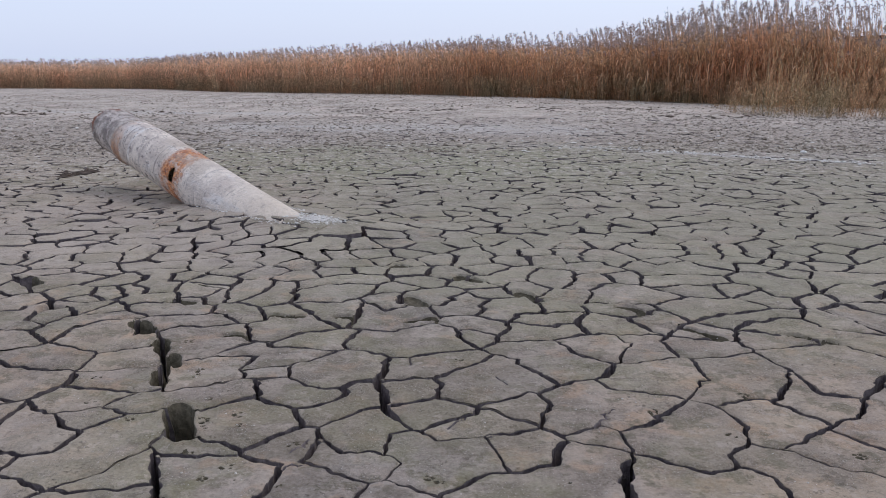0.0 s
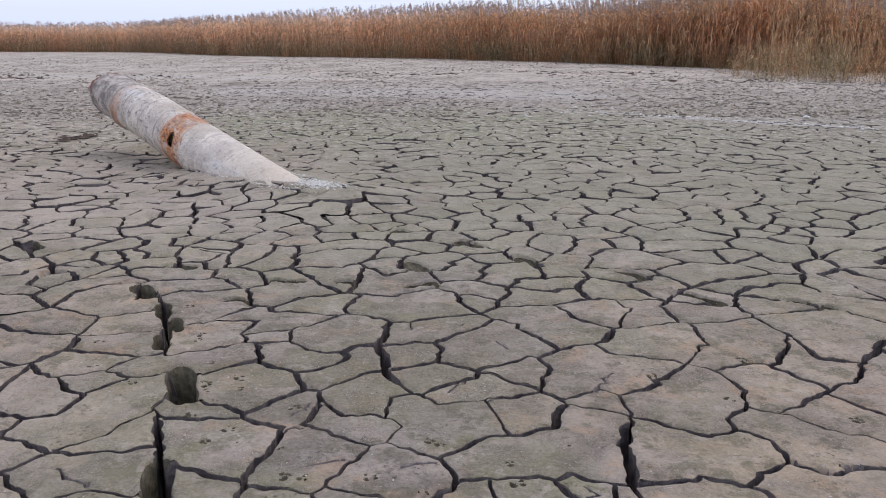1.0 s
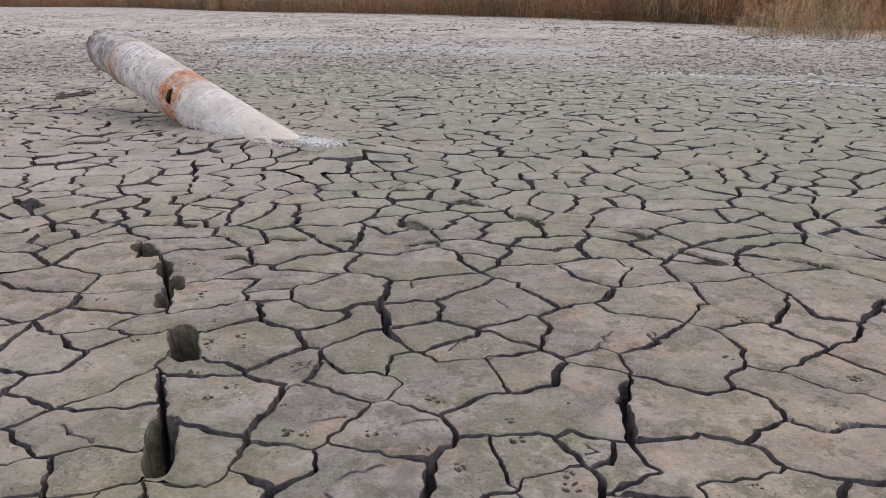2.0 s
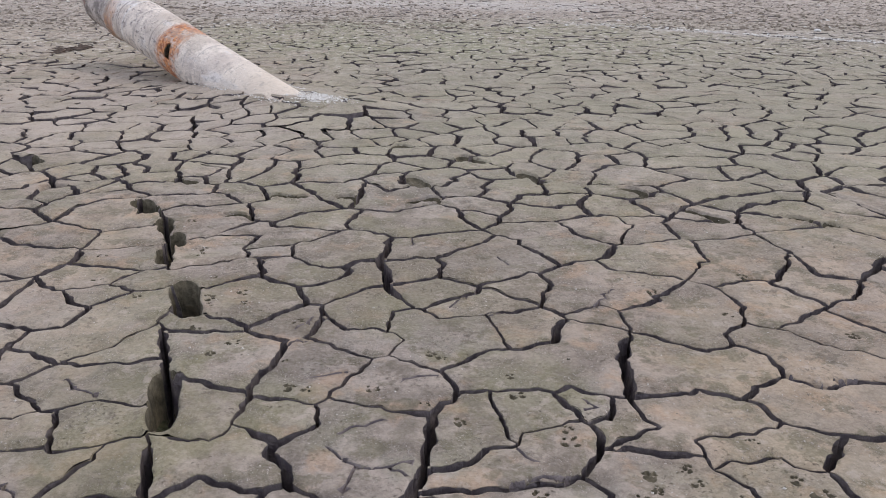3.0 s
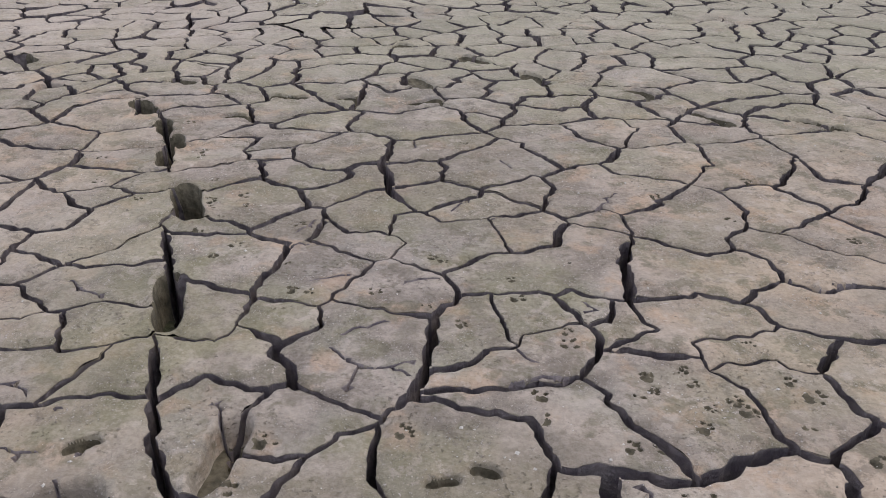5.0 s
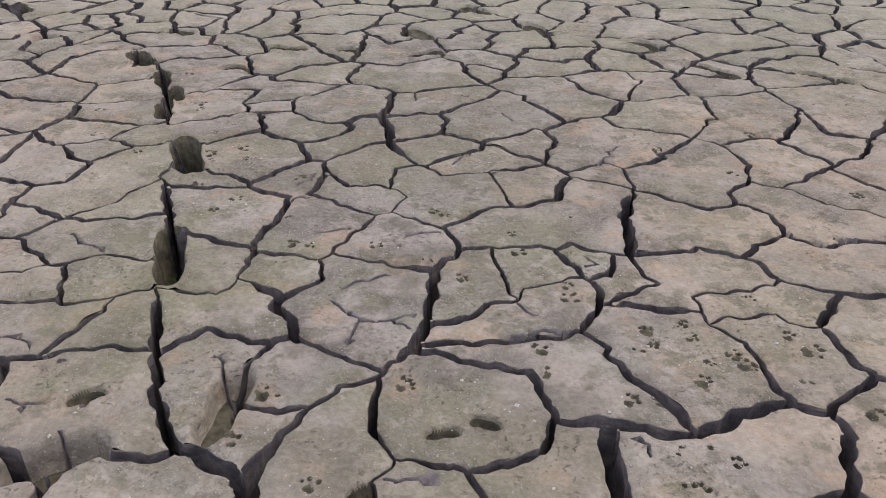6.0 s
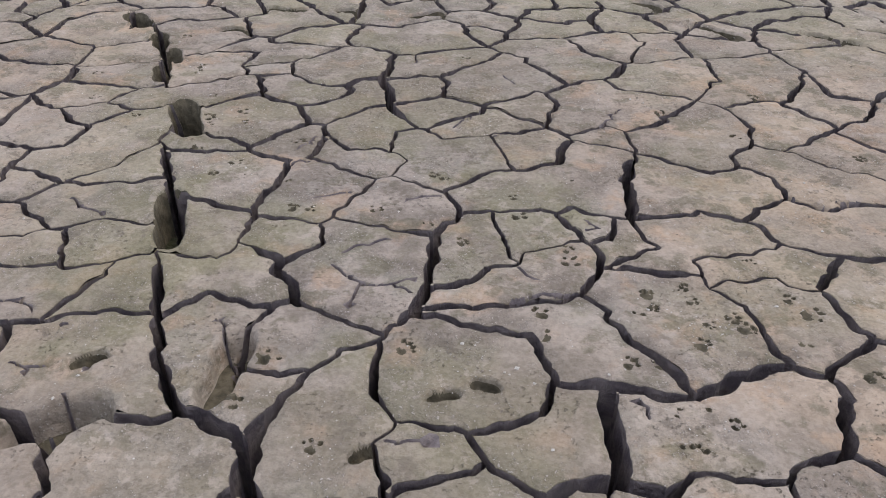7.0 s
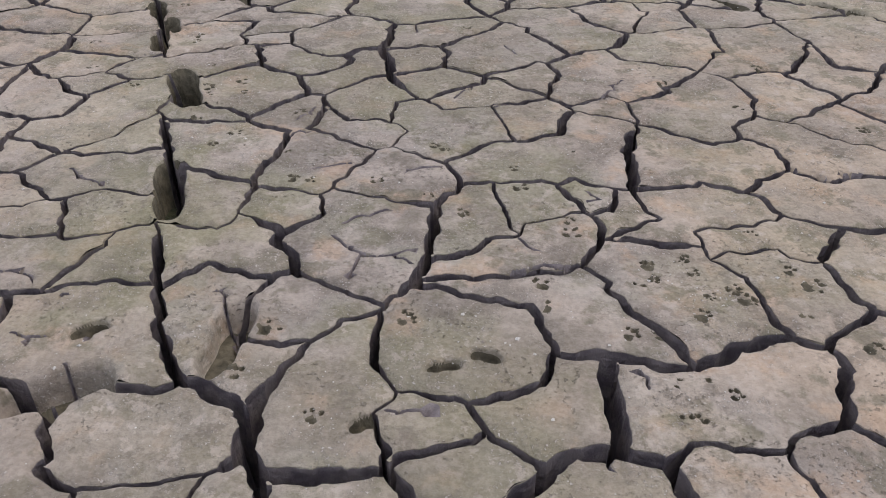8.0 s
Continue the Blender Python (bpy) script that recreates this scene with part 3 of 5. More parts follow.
def relief(p):
    """Height of the crust at points p (n, 2)."""
    z = np.array([0.010 * noise.noise((x * 1.7, y * 1.7, 0)) + 0.006 * noise.noise((x * 6, y * 6, 5))
                  + 0.0022 * noise.noise((x * 26, y * 26, 9)) + 0.0012 * noise.noise((x * 70, y * 70, 9)) + swell(x, y) for x, y in p])
    for x, y, turn, length, width, depth in BOOT:
        near = np.hypot(p[:, 0] - x, p[:, 1] - y) < 0.4
        if not near.any():
            continue
        r, u = sole(p[near], x, y, turn, length, width)
        floor_ = np.array([noise.noise((a * 45, b * 45, 12)) for a, b in p[near]])
        down = depth * smooth((1.0 - r) / (0.20 if depth > 0.06 else 0.30)) * (0.85 + 0.15 * u) + 0.005 * floor_ * smooth((0.75 - r) / 0.35)
        z[near] += 0.008 * np.exp(-((r - 1.13) / 0.11) ** 2) * (1 + 0.8 * floor_) - down
    for x, y, r, depth, turn in PADS:
        near = np.hypot(p[:, 0] - x, p[:, 1] - y) < 3 * r
        if near.any():
            d = pad(p[near], x, y, r, turn)
            z[near] += 0.002 * np.exp(-((d - 1.3) / 0.3) ** 2) - depth * smooth((1.0 - d) / 0.7)
    d = near_line(p, HAIR)
    return z - HAIR[d.argmin(1), 4] * smooth(1.5 * (1 - d.min(1) / 0.0044))


def gap(p):
    """Width of the crack at points p."""
    g = np.array([0.0245 + 0.016 * noise.noise((x * 2.3, y * 2.3, 20)) + 0.011 * noise.noise((x * 9, y * 9, 30)) + 0.006 * noise.noise((x * 40, y * 40, 31)) for x, y in p])
    d = near_line(p, WIDEST)
    w = np.exp(-(d / 0.065) ** 2)
    k = w.max(1)
    g = g * (1 - k) + k * WIDEST[d.argmin(1), 4]
    return np.clip(g, 0.008, 0.06) * (0.86 + 0.46 * smooth((p[:, 1] - 1.5) / 3.2)) * (1 - 0.30 * smooth((p[:, 1] - 8) / 7))


def wander(p):
    """How the cracks stray from straight lines; a little where the plates are set one by one, more beyond."""
    out = np.empty_like(p)
    for i, (x, y) in enumerate(p):
        k = 0.35 + 0.65 * min(1.0, max(0.0, (math.hypot(x * 0.8, y) - 5.5) / 1.5))
        a = noise.noise_vector((x * 6, y * 6, 3))
        b = noise.noise_vector((x * 19, y * 19, 7))
        d = noise.noise_vector((x * 52, y * 52, 9))
        out[i] = x + k * 0.044 * a.x + 0.014 * b.x + 0.004 * d.x, y + k * 0.044 * a.y + 0.014 * b.y + 0.004 * d.y
    return out


# ---- the lake bed: crack pattern ----
# Mud shrinks towards its cores, and cracks open half way between those of different plates.
CORES, OWNER = [], []


def plate(*cores):
    """A mud plate that shrank round these cores."""
    number = OWNER[-1] + 1 if OWNER else 0
    for c in cores:
        CORES.append(c)
        OWNER.append(number)


plate((-0.451, 0.891))
plate((0.326, 0.985), (0.213, 0.910))
plate((-0.787, 0.902), (-0.924, 1.178))
plate((-0.601, 0.946))
plate((-0.194, 0.964))
plate((0.623, 1.057))
plate((0.055, 1.097), (0.015, 1.115))
plate((0.801, 1.108), (0.892, 1.098))
plate((-0.605, 1.165), (-0.636, 1.115), (-0.752, 1.252))
plate((-0.001, 1.156), (-0.082, 1.206))
plate((-0.201, 1.168), (-0.208, 1.270), (-0.280, 1.351))
plate((0.315, 1.270), (0.159, 1.223))
plate((1.076, 1.387), (0.946, 1.219))
plate((0.631, 1.230), (0.417, 1.270), (0.779, 1.295), (0.760, 1.280))
plate((-0.932, 1.509), (-0.879, 1.559), (-0.733, 1.344), (-0.845, 1.301))
plate((0.114, 1.343), (0.091, 1.535), (0.156, 1.518), (-0.046, 1.359))
plate((-0.547, 1.446), (-0.423, 1.411), (-0.563, 1.655))
plate((-0.407, 1.604), (-0.427, 1.481))
plate((0.142, 1.657), (0.299, 1.553), (0.465, 1.511))
plate((0.558, 1.822), (0.705, 1.619), (0.651, 1.647), (0.522, 1.544))
plate((0.867, 1.797), (0.876, 1.641), (0.955, 1.756))
plate((1.063, 1.790), (1.199, 1.730))
plate((-0.934, 1.756), (-0.873, 1.786))
plate((0.327, 1.976), (0.128, 1.772), (0.111, 1.805))
plate((-0.977, 1.777), (-1.195, 1.812))
plate((-0.304, 1.790), (-0.382, 1.891), (-0.239, 2.033), (-0.150, 1.896))
plate((-0.525, 1.775), (-0.538, 1.909), (-0.714, 1.832))
plate((0.986, 1.847), (0.841, 1.891))
plate((0.062, 1.889), (0.143, 2.050))
plate((-1.335, 1.962), (-1.190, 1.921))
plate((0.576, 1.918), (0.801, 2.029), (0.630, 2.105))
plate((-0.891, 2.059), (-1.027, 1.958))
plate((0.513, 2.076), (0.515, 2.001))
plate((-0.784, 2.182), (-0.706, 2.003))
plate((-0.476, 1.981), (-0.505, 1.974))
plate((0.175, 2.055), (0.314, 2.013))
plate((-1.484, 2.086), (-1.320, 2.082))
plate((0.473, 2.086))
plate((1.116, 2.138), (1.073, 2.199), (1.299, 2.127))
plate((-0.197, 2.156), (-0.129, 2.208), (-0.179, 2.214))
plate((-0.884, 2.139), (-1.062, 2.264), (-1.211, 2.192))
plate((0.610, 2.211), (0.755, 2.497), (1.017, 2.321), (0.926, 2.319))
plate((0.146, 2.321), (0.382, 2.347), (0.524, 2.581), (0.537, 2.220))
plate((-0.476, 2.449), (-0.553, 2.606), (-0.441, 2.270), (-0.421, 2.335))
plate((-0.629, 2.455), (-0.855, 2.533), (-0.746, 2.291))
plate((1.159, 2.332), (1.296, 2.379), (1.172, 2.538))
plate((-1.517, 2.347), (-1.579, 2.465))
plate((-1.409, 2.389), (-1.436, 2.356))
plate((-1.105, 2.446), (-1.091, 2.459))
plate((-1.210, 2.822), (-1.158, 2.498), (-1.213, 2.699), (-1.383, 2.437))
plate((0.107, 2.595), (-0.008, 2.462), (-0.182, 2.684))
plate((-0.287, 2.583), (-0.405, 2.570))
plate((1.292, 2.660), (1.396, 2.618), (1.422, 2.578))
plate((0.987, 2.791), (0.715, 2.749), (1.002, 2.899), (0.803, 2.578))
plate((-0.852, 2.638))
plate((0.263, 2.642), (0.300, 2.649))
plate((-0.298, 2.655), (-0.245, 2.853), (-0.205, 2.685))
plate((1.281, 2.906), (1.253, 2.718), (1.202, 2.955))
plate((1.748, 2.961), (1.801, 2.981), (1.625, 2.744))
plate((0.579, 2.729))
plate((-0.715, 2.927), (-0.832, 2.760), (-0.749, 2.759), (-0.762, 2.970))
plate((-1.482, 2.755), (-1.502, 2.863), (-1.635, 2.848))
plate((0.523, 2.862), (0.590, 3.054), (0.672, 2.827), (0.821, 3.070))
plate((0.203, 2.879), (0.069, 2.851))
plate((-1.851, 2.902), (-1.731, 2.857))
plate((0.038, 2.916), (-0.097, 2.936))
plate((-1.319, 2.930), (-1.421, 2.918))
plate((0.252, 2.950), (0.254, 2.951))
plate((1.479, 3.032), (1.594, 3.056), (1.464, 3.163))
plate((-0.416, 3.047), (-0.436, 3.023), (-0.303, 3.128))
plate((-1.440, 3.059), (-1.465, 2.996), (-1.409, 3.097))
plate((-0.851, 3.158), (-1.274, 2.999), (-0.968, 3.134))
plate((-1.925, 3.050))
plate((-0.703, 3.215), (-0.638, 3.113), (-0.463, 3.068))
plate((1.295, 3.427), (1.218, 3.395), (1.383, 3.210), (1.131, 3.121))
plate((-0.177, 3.170), (-0.177, 3.138))
plate((0.347, 3.340), (0.207, 3.448), (0.138, 3.121), (0.127, 3.356))
plate((1.811, 3.468), (1.627, 3.169), (1.966, 3.552), (1.721, 3.566))
plate((0.965, 3.290), (1.066, 3.393), (0.966, 3.216), (0.867, 3.197))
plate((-1.861, 3.214), (-1.856, 3.350), (-2.034, 3.359))
plate((-1.140, 3.415), (-1.019, 3.300), (-0.992, 3.529))
plate((-1.364, 3.271), (-1.354, 3.354), (-1.390, 3.396))
plate((-0.498, 3.323), (-0.501, 3.528), (-0.331, 3.399), (-0.607, 3.388))
plate((-0.741, 3.380))
plate((-0.204, 3.386), (0.099, 3.519), (-0.002, 3.453))
plate((0.456, 3.409), (0.512, 3.440), (0.414, 3.727), (0.362, 3.704))
plate((-0.774, 3.481), (-0.617, 3.626), (-1.000, 3.594))
plate((-1.377, 3.568), (-1.408, 3.490), (-1.397, 3.472))
plate((-1.912, 3.582), (-1.957, 3.651), (-1.846, 3.485))
plate((-1.097, 3.920), (-1.243, 3.623), (-1.367, 3.884), (-1.071, 3.655))
plate((-2.029, 3.797), (-2.256, 3.929), (-2.019, 3.717))
plate((2.055, 3.936), (1.683, 3.951), (2.100, 3.658), (1.838, 4.096))
plate((0.955, 3.671), (0.902, 3.857))
plate((0.835, 3.727), (0.728, 3.834), (0.859, 3.849))
plate((-0.604, 3.704), (-0.619, 3.798), (-0.534, 3.861))
plate((-0.109, 3.734), (-0.362, 3.809), (-0.002, 3.783), (-0.046, 3.901))
plate((1.216, 3.697))
plate((1.636, 3.849))
plate((-1.830, 3.843), (-1.774, 4.028), (-1.572, 3.940), (-1.466, 3.842))
plate((-1.971, 3.851), (-1.932, 4.096), (-1.831, 4.214))
plate((0.188, 3.905), (0.195, 3.899))
plate((0.462, 3.994), (0.668, 3.974), (0.373, 3.872))
plate((0.795, 4.122), (0.903, 3.944), (0.772, 4.016))
plate((-1.488, 3.931))
plate((-0.899, 4.326), (-0.628, 4.061), (-0.895, 3.985), (-0.847, 3.969))
plate((0.228, 3.964), (0.157, 4.079), (0.170, 4.104))
plate((1.317, 3.954))
plate((2.050, 4.164), (2.084, 3.988), (2.430, 4.390), (2.118, 4.508))
plate((-2.332, 4.177), (-2.248, 3.995), (-2.294, 4.417), (-2.440, 4.212))
plate((-1.379, 4.144), (-1.223, 4.155), (-1.487, 4.003))
plate((1.170, 4.087))
plate((-0.300, 4.274), (-0.366, 4.325), (-0.374, 4.092), (-0.188, 4.167))
plate((-0.547, 4.331), (-0.571, 4.109), (-0.722, 4.459))
plate((0.505, 4.133), (0.664, 4.174))
plate((1.849, 4.244), (1.476, 4.152), (1.763, 4.231))
plate((1.722, 4.372), (1.398, 4.485), (1.497, 4.359), (1.429, 4.231))
plate((0.276, 4.256), (0.497, 4.342), (0.298, 4.392))
plate((-1.165, 4.344), (-1.090, 4.255))
plate((0.149, 4.471), (0.136, 4.310), (0.078, 4.591))
plate((0.956, 4.348))
plate((-1.937, 4.344), (-2.178, 4.465))
plate((-1.431, 4.552), (-1.397, 4.310), (-1.674, 4.423))
plate((0.605, 4.369), (0.609, 4.360), (0.622, 4.325))
plate((-1.868, 4.331), (-1.926, 4.339), (-2.137, 4.558))
plate((-0.335, 4.350), (-0.265, 4.580))
plate((-2.463, 4.400), (-2.374, 4.485), (-2.429, 4.416))
plate((1.853, 4.459), (1.896, 4.611), (1.982, 4.532))
plate((-0.721, 4.481), (-0.507, 4.784), (-0.771, 4.807), (-0.711, 4.544))
plate((-1.717, 4.518), (-1.883, 4.762), (-1.655, 4.521))
plate((-1.026, 4.554), (-1.007, 4.819), (-1.069, 4.550))
plate((2.429, 4.755), (2.506, 4.686), (2.433, 4.522))
plate((0.020, 4.574), (0.055, 4.609), (-0.218, 4.577))
plate((0.963, 4.543), (1.311, 4.599), (1.051, 4.677), (1.071, 4.745))
plate((-1.113, 4.836), (-1.196, 4.613), (-1.113, 4.836))
plate((-1.468, 4.899), (-1.350, 4.581))
plate((-1.436, 4.608), (-1.497, 4.827))
plate((1.889, 4.962), (2.023, 4.659), (2.213, 4.883), (2.063, 5.028))
plate((-2.199, 4.645), (-2.224, 4.640))
plate((-2.270, 5.106), (-2.002, 4.695), (-2.521, 5.016), (-2.529, 4.847))
plate((1.491, 4.746), (1.433, 4.696), (1.585, 4.741))
plate((-0.311, 4.755))
plate((1.783, 4.788), (1.744, 4.751))
plate((0.487, 4.743))
plate((-1.847, 5.210), (-1.750, 4.799), (-1.788, 4.864), (-1.759, 5.060))
plate((-2.600, 4.796))
plate((2.347, 4.851), (2.818, 5.123), (2.636, 5.008), (2.482, 5.024))
plate((-0.608, 4.990), (-0.793, 4.838), (-0.494, 4.952))
plate((-1.473, 4.872), (-1.739, 5.064), (-1.739, 5.064))
plate((0.935, 5.095), (0.989, 4.986), (0.842, 4.887))
plate((0.223, 4.902))
plate((1.378, 4.937), (1.408, 4.999), (1.560, 4.895), (1.736, 4.963))
plate((0.527, 5.184), (0.233, 4.924), (0.494, 5.144))
plate((0.800, 5.159), (0.627, 5.126), (0.742, 4.932))
plate((-0.134, 4.978))
plate((1.150, 5.104), (1.141, 5.005))
plate((-0.965, 5.068))
plate((-2.612, 5.146))
plate((-2.260, 5.133))
plate((1.402, 5.146), (1.311, 5.386), (1.717, 5.211), (1.622, 5.338))
plate((0.008, 5.160))
plate((-0.674, 5.202))
plate((0.926, 5.175), (0.842, 5.257), (1.084, 5.219), (0.994, 5.432))
plate((3.039, 5.510), (3.019, 5.315), (2.828, 5.194))
plate((-0.513, 5.249))
plate((-3.023, 5.290), (-2.935, 5.255))
plate((-1.360, 5.276))
plate((-2.298, 5.293))
plate((0.297, 5.305))
plate((2.104, 5.322))
plate((-1.369, 5.320))
plate((-1.865, 5.325))
plate((2.363, 5.367), (2.366, 5.371))
plate((2.608, 5.368))
plate((-0.571, 5.396), (-0.740, 5.466), (-0.685, 5.430))
plate((-0.982, 5.387))
plate((2.309, 5.407))
plate((-2.659, 5.582), (-2.661, 5.406), (-2.748, 5.466))
plate((1.067, 5.743), (0.995, 5.523), (1.227, 5.534), (1.214, 5.459))
plate((-0.268, 5.441))
plate((-0.369, 5.503))
plate((-3.050, 5.573), (-2.976, 5.488), (-3.224, 5.665))
plate((1.515, 5.557), (1.500, 5.503))
plate((-2.894, 5.637), (-2.713, 5.850), (-2.884, 5.474))
plate((-0.765, 5.589), (-0.741, 5.515))
plate((-1.177, 5.525), (-1.174, 5.733), (-1.611, 5.745), (-1.464, 5.797))
plate((0.486, 5.517))
plate((0.957, 5.810), (0.970, 5.519), (0.921, 5.724))
plate((-0.046, 5.544))
plate((3.127, 5.706), (3.291, 5.835), (3.010, 5.549))
plate((-2.394, 5.582), (-2.298, 5.585), (-2.601, 5.596))
plate((-0.824, 5.554), (-0.821, 5.909), (-1.126, 5.790))
plate((2.739, 5.592))
plate((2.183, 5.866), (1.852, 5.635), (1.809, 5.601), (2.163, 5.753))
plate((-2.203, 5.881), (-2.248, 5.598), (-2.230, 5.604))
plate((1.687, 5.755), (1.495, 5.615), (1.387, 5.953), (1.484, 5.841))
plate((2.480, 5.653))
plate((-1.931, 5.633))
plate((-1.633, 5.716))
plate((-0.248, 5.726))
plate((1.914, 5.889), (1.904, 5.969), (1.865, 5.732))
plate((0.266, 5.735))
plate((2.236, 5.748), (2.280, 5.860), (2.417, 6.048))
plate((0.677, 5.773))
plate((0.426, 5.793))
plate((2.602, 5.820))
plate((-1.171, 5.869))
plate((2.923, 5.880))
plate((-2.385, 5.906), (-2.599, 5.891))
plate((-0.601, 5.917))
plate((-1.978, 5.917))
plate((-0.140, 5.925), (-0.095, 5.946))
plate((1.505, 5.970), (1.719, 5.980))
plate((0.964, 5.971))
plate((1.263, 6.034))
plate((2.704, 6.101))
SET = OWNER[-1] + 1                           # the plates set one by one
FAR = 23.0


def within(x, y):
    """How far inside the field of built plates a place lies: a wide apron ahead, and a round one about the near ground."""
    ahead = min(y - 0.35, FAR - y, 0.64 * y + 1.2 - abs(x))
    return max(ahead, 8.5 - math.hypot(x, y - 2.5))


def inside(x, y, margin=0.0):
    return within(x, y) > -margin


rng = random.Random(4)
cell = {}


def key(x, y):
    return int(math.floor(x / 0.5)), int(math.floor(y / 0.5))


for i, (x, y) in enumerate(CORES):
    cell.setdefault(key(x, y), []).append((x, y, 0.21, OWNER[i]))
tries, joined, top_number = 0, {}, OWNER[-1]
while tries < 210000:
    tries += 1
    if tries % 5:
        y = -0.3 + (FAR + 1.0) * math.sqrt(rng.random())
        x = rng.uniform(-1, 1) * (0.64 * y + 2.0)
    else:
        x, y = rng.uniform(-9.2, 9.2), rng.uniform(-6.7, 11.7)
    if not inside(x, y, 0.6):
        continue
    want = (0.20 if y < 6.2 else 0.178 if y < 8 else 0.165 - 0.03 * min(1.0, (y - 8) / 5)) + 0.05 * noise.noise((x * 0.5, y * 0.5, 40)) + 0.03 * (x > -1.0) + 0.06 * (y < 4)
    if abs(x) > 0.60 * y + 0.9:
        want *= 1.35
    kx, ky = key(x, y)
    clash, mate, best = False, None, 0.34
    for ax in (kx - 1, kx, kx + 1):
        for ay in (ky - 1, ky, ky + 1):
            for ox, oy, r, number in cell.get((ax, ay), ()):
                away = (ox - x) ** 2 + (oy - y) ** 2
                clash = clash or away < max(want, r) ** 2
                if number >= SET and away < best ** 2:
                    mate, best = number, math.sqrt(away)
    if clash:
        continue
    if mate is not None and joined.get(mate, 1) < 3 and rng.random() < 0.34:      # some plates never came apart
        joined[mate] = joined.get(mate, 1) + 1
        CORES.append((x, y))
        OWNER.append(mate)
    else:
        mate = top_number + 1
        CORES.append((x, y))
        OWNER.append(mate)
        top_number = mate
    cell.setdefault((kx, ky), []).append((x, y, 0, mate))

core = np.array(CORES)
owner = np.array(OWNER)
buckets = {}
for i, (x, y) in enumerate(core):
    buckets.setdefault(key(x, y), []).append(i)


def region(i):
    """The ground nearest to core i, as (corner, the core across the edge that starts there)."""
    x, y = core[i]
    kx, ky = key(x, y)
    poly = [((x - 1, y - 1), -1), ((x + 1, y - 1), -1), ((x + 1, y + 1), -1), ((x - 1, y + 1), -1)]
    others = [j for ax in range(kx - 2, kx + 3) for ay in range(ky - 2, ky + 3) for j in buckets.get((ax, ay), ()) if j != i]
    others.sort(key=lambda j: (core[j][0] - x) ** 2 + (core[j][1] - y) ** 2)
    for j in others[:40]:
        nx, ny = core[j][0] - x, core[j][1] - y
        m = nx * (core[j][0] + x) / 2 + ny * (core[j][1] + y) / 2
        side = [nx * q[0] + ny * q[1] - m for q, _ in poly]
        if max(side) <= 0:
            continue
        out = []
        for k, (q, tag) in enumerate(poly):
            r, s, e = poly[(k + 1) % len(poly)][0], side[k], side[(k + 1) % len(poly)]
            if s <= 0:
                out.append((q, tag))
            if (s <= 0) != (e <= 0):
                u = s / (s - e)
                out.append(((q[0] + u * (r[0] - q[0]), q[1] + u * (r[1] - q[1])), tag if s > 0 else j))
        poly = out
        if not poly:
            break
    return poly


def outline(members):
    """The borders round the regions of a plate's cores, anticlockwise; none where they meet the edge of the field."""
    edges = {}
    for i in members:
        poly = region(i)
        for k, (q, tag) in enumerate(poly):
            if tag == -1:
                return []
            if owner[tag] == owner[i]:
                continue
            r = poly[(k + 1) % len(poly)][0]
            a, b = (round(q[0], 4), round(q[1], 4)), (round(r[0], 4), round(r[1], 4))
            if a != b:
                edges[a] = b
    loops = []
    while edges:
        first = next(iter(edges))
        loop, at = [], first
        while at in edges:
            loop.append(at)
            at = edges.pop(at)
        loops.append(loop)
    return [l for l in loops if len(l) > 2]


def split(loop, step):
    """The outline cut into short stretches."""
    out = []
    for k, a in enumerate(loop):
        b = loop[(k + 1) % len(loop)]
        n = max(1, int(math.dist(a, b) / step + 0.5))
        out += [(a[0] + (b[0] - a[0]) * q / n, a[1] + (b[1] - a[1]) * q / n) for q in range(n)]
    return np.array(out)


def inward(p):
    t = np.roll(p, -1, 0) - np.roll(p, 1, 0)
    t /= np.linalg.norm(t, axis=1)[:, None] + 1e-9
    return np.c_[-t[:, 1], t[:, 0]]


def untangle(rim, mid):
    """Pull out the folds that a wide crack makes of a sharp corner."""
    for _ in range(8):
        back = ((np.roll(rim, -1, 0) - rim) * (np.roll(mid, -1, 0) - mid)).sum(1) < 0
        if not back.any():
            break
        for k in np.where(back)[0]:
            for q in (k - 1, k, (k + 1) % len(rim), (k + 2) % len(rim)):
                rim[q] = (rim[q - 1] + 2 * rim[q] + rim[(q + 1) % len(rim)]) / 4
    return rim


def area(p):
    q = np.roll(p, -1, 0)
    return 0.5 * (p[:, 0] * q[:, 1] - q[:, 0] * p[:, 1]).sum()


from mathutils.geometry import delaunay_2d_cdt


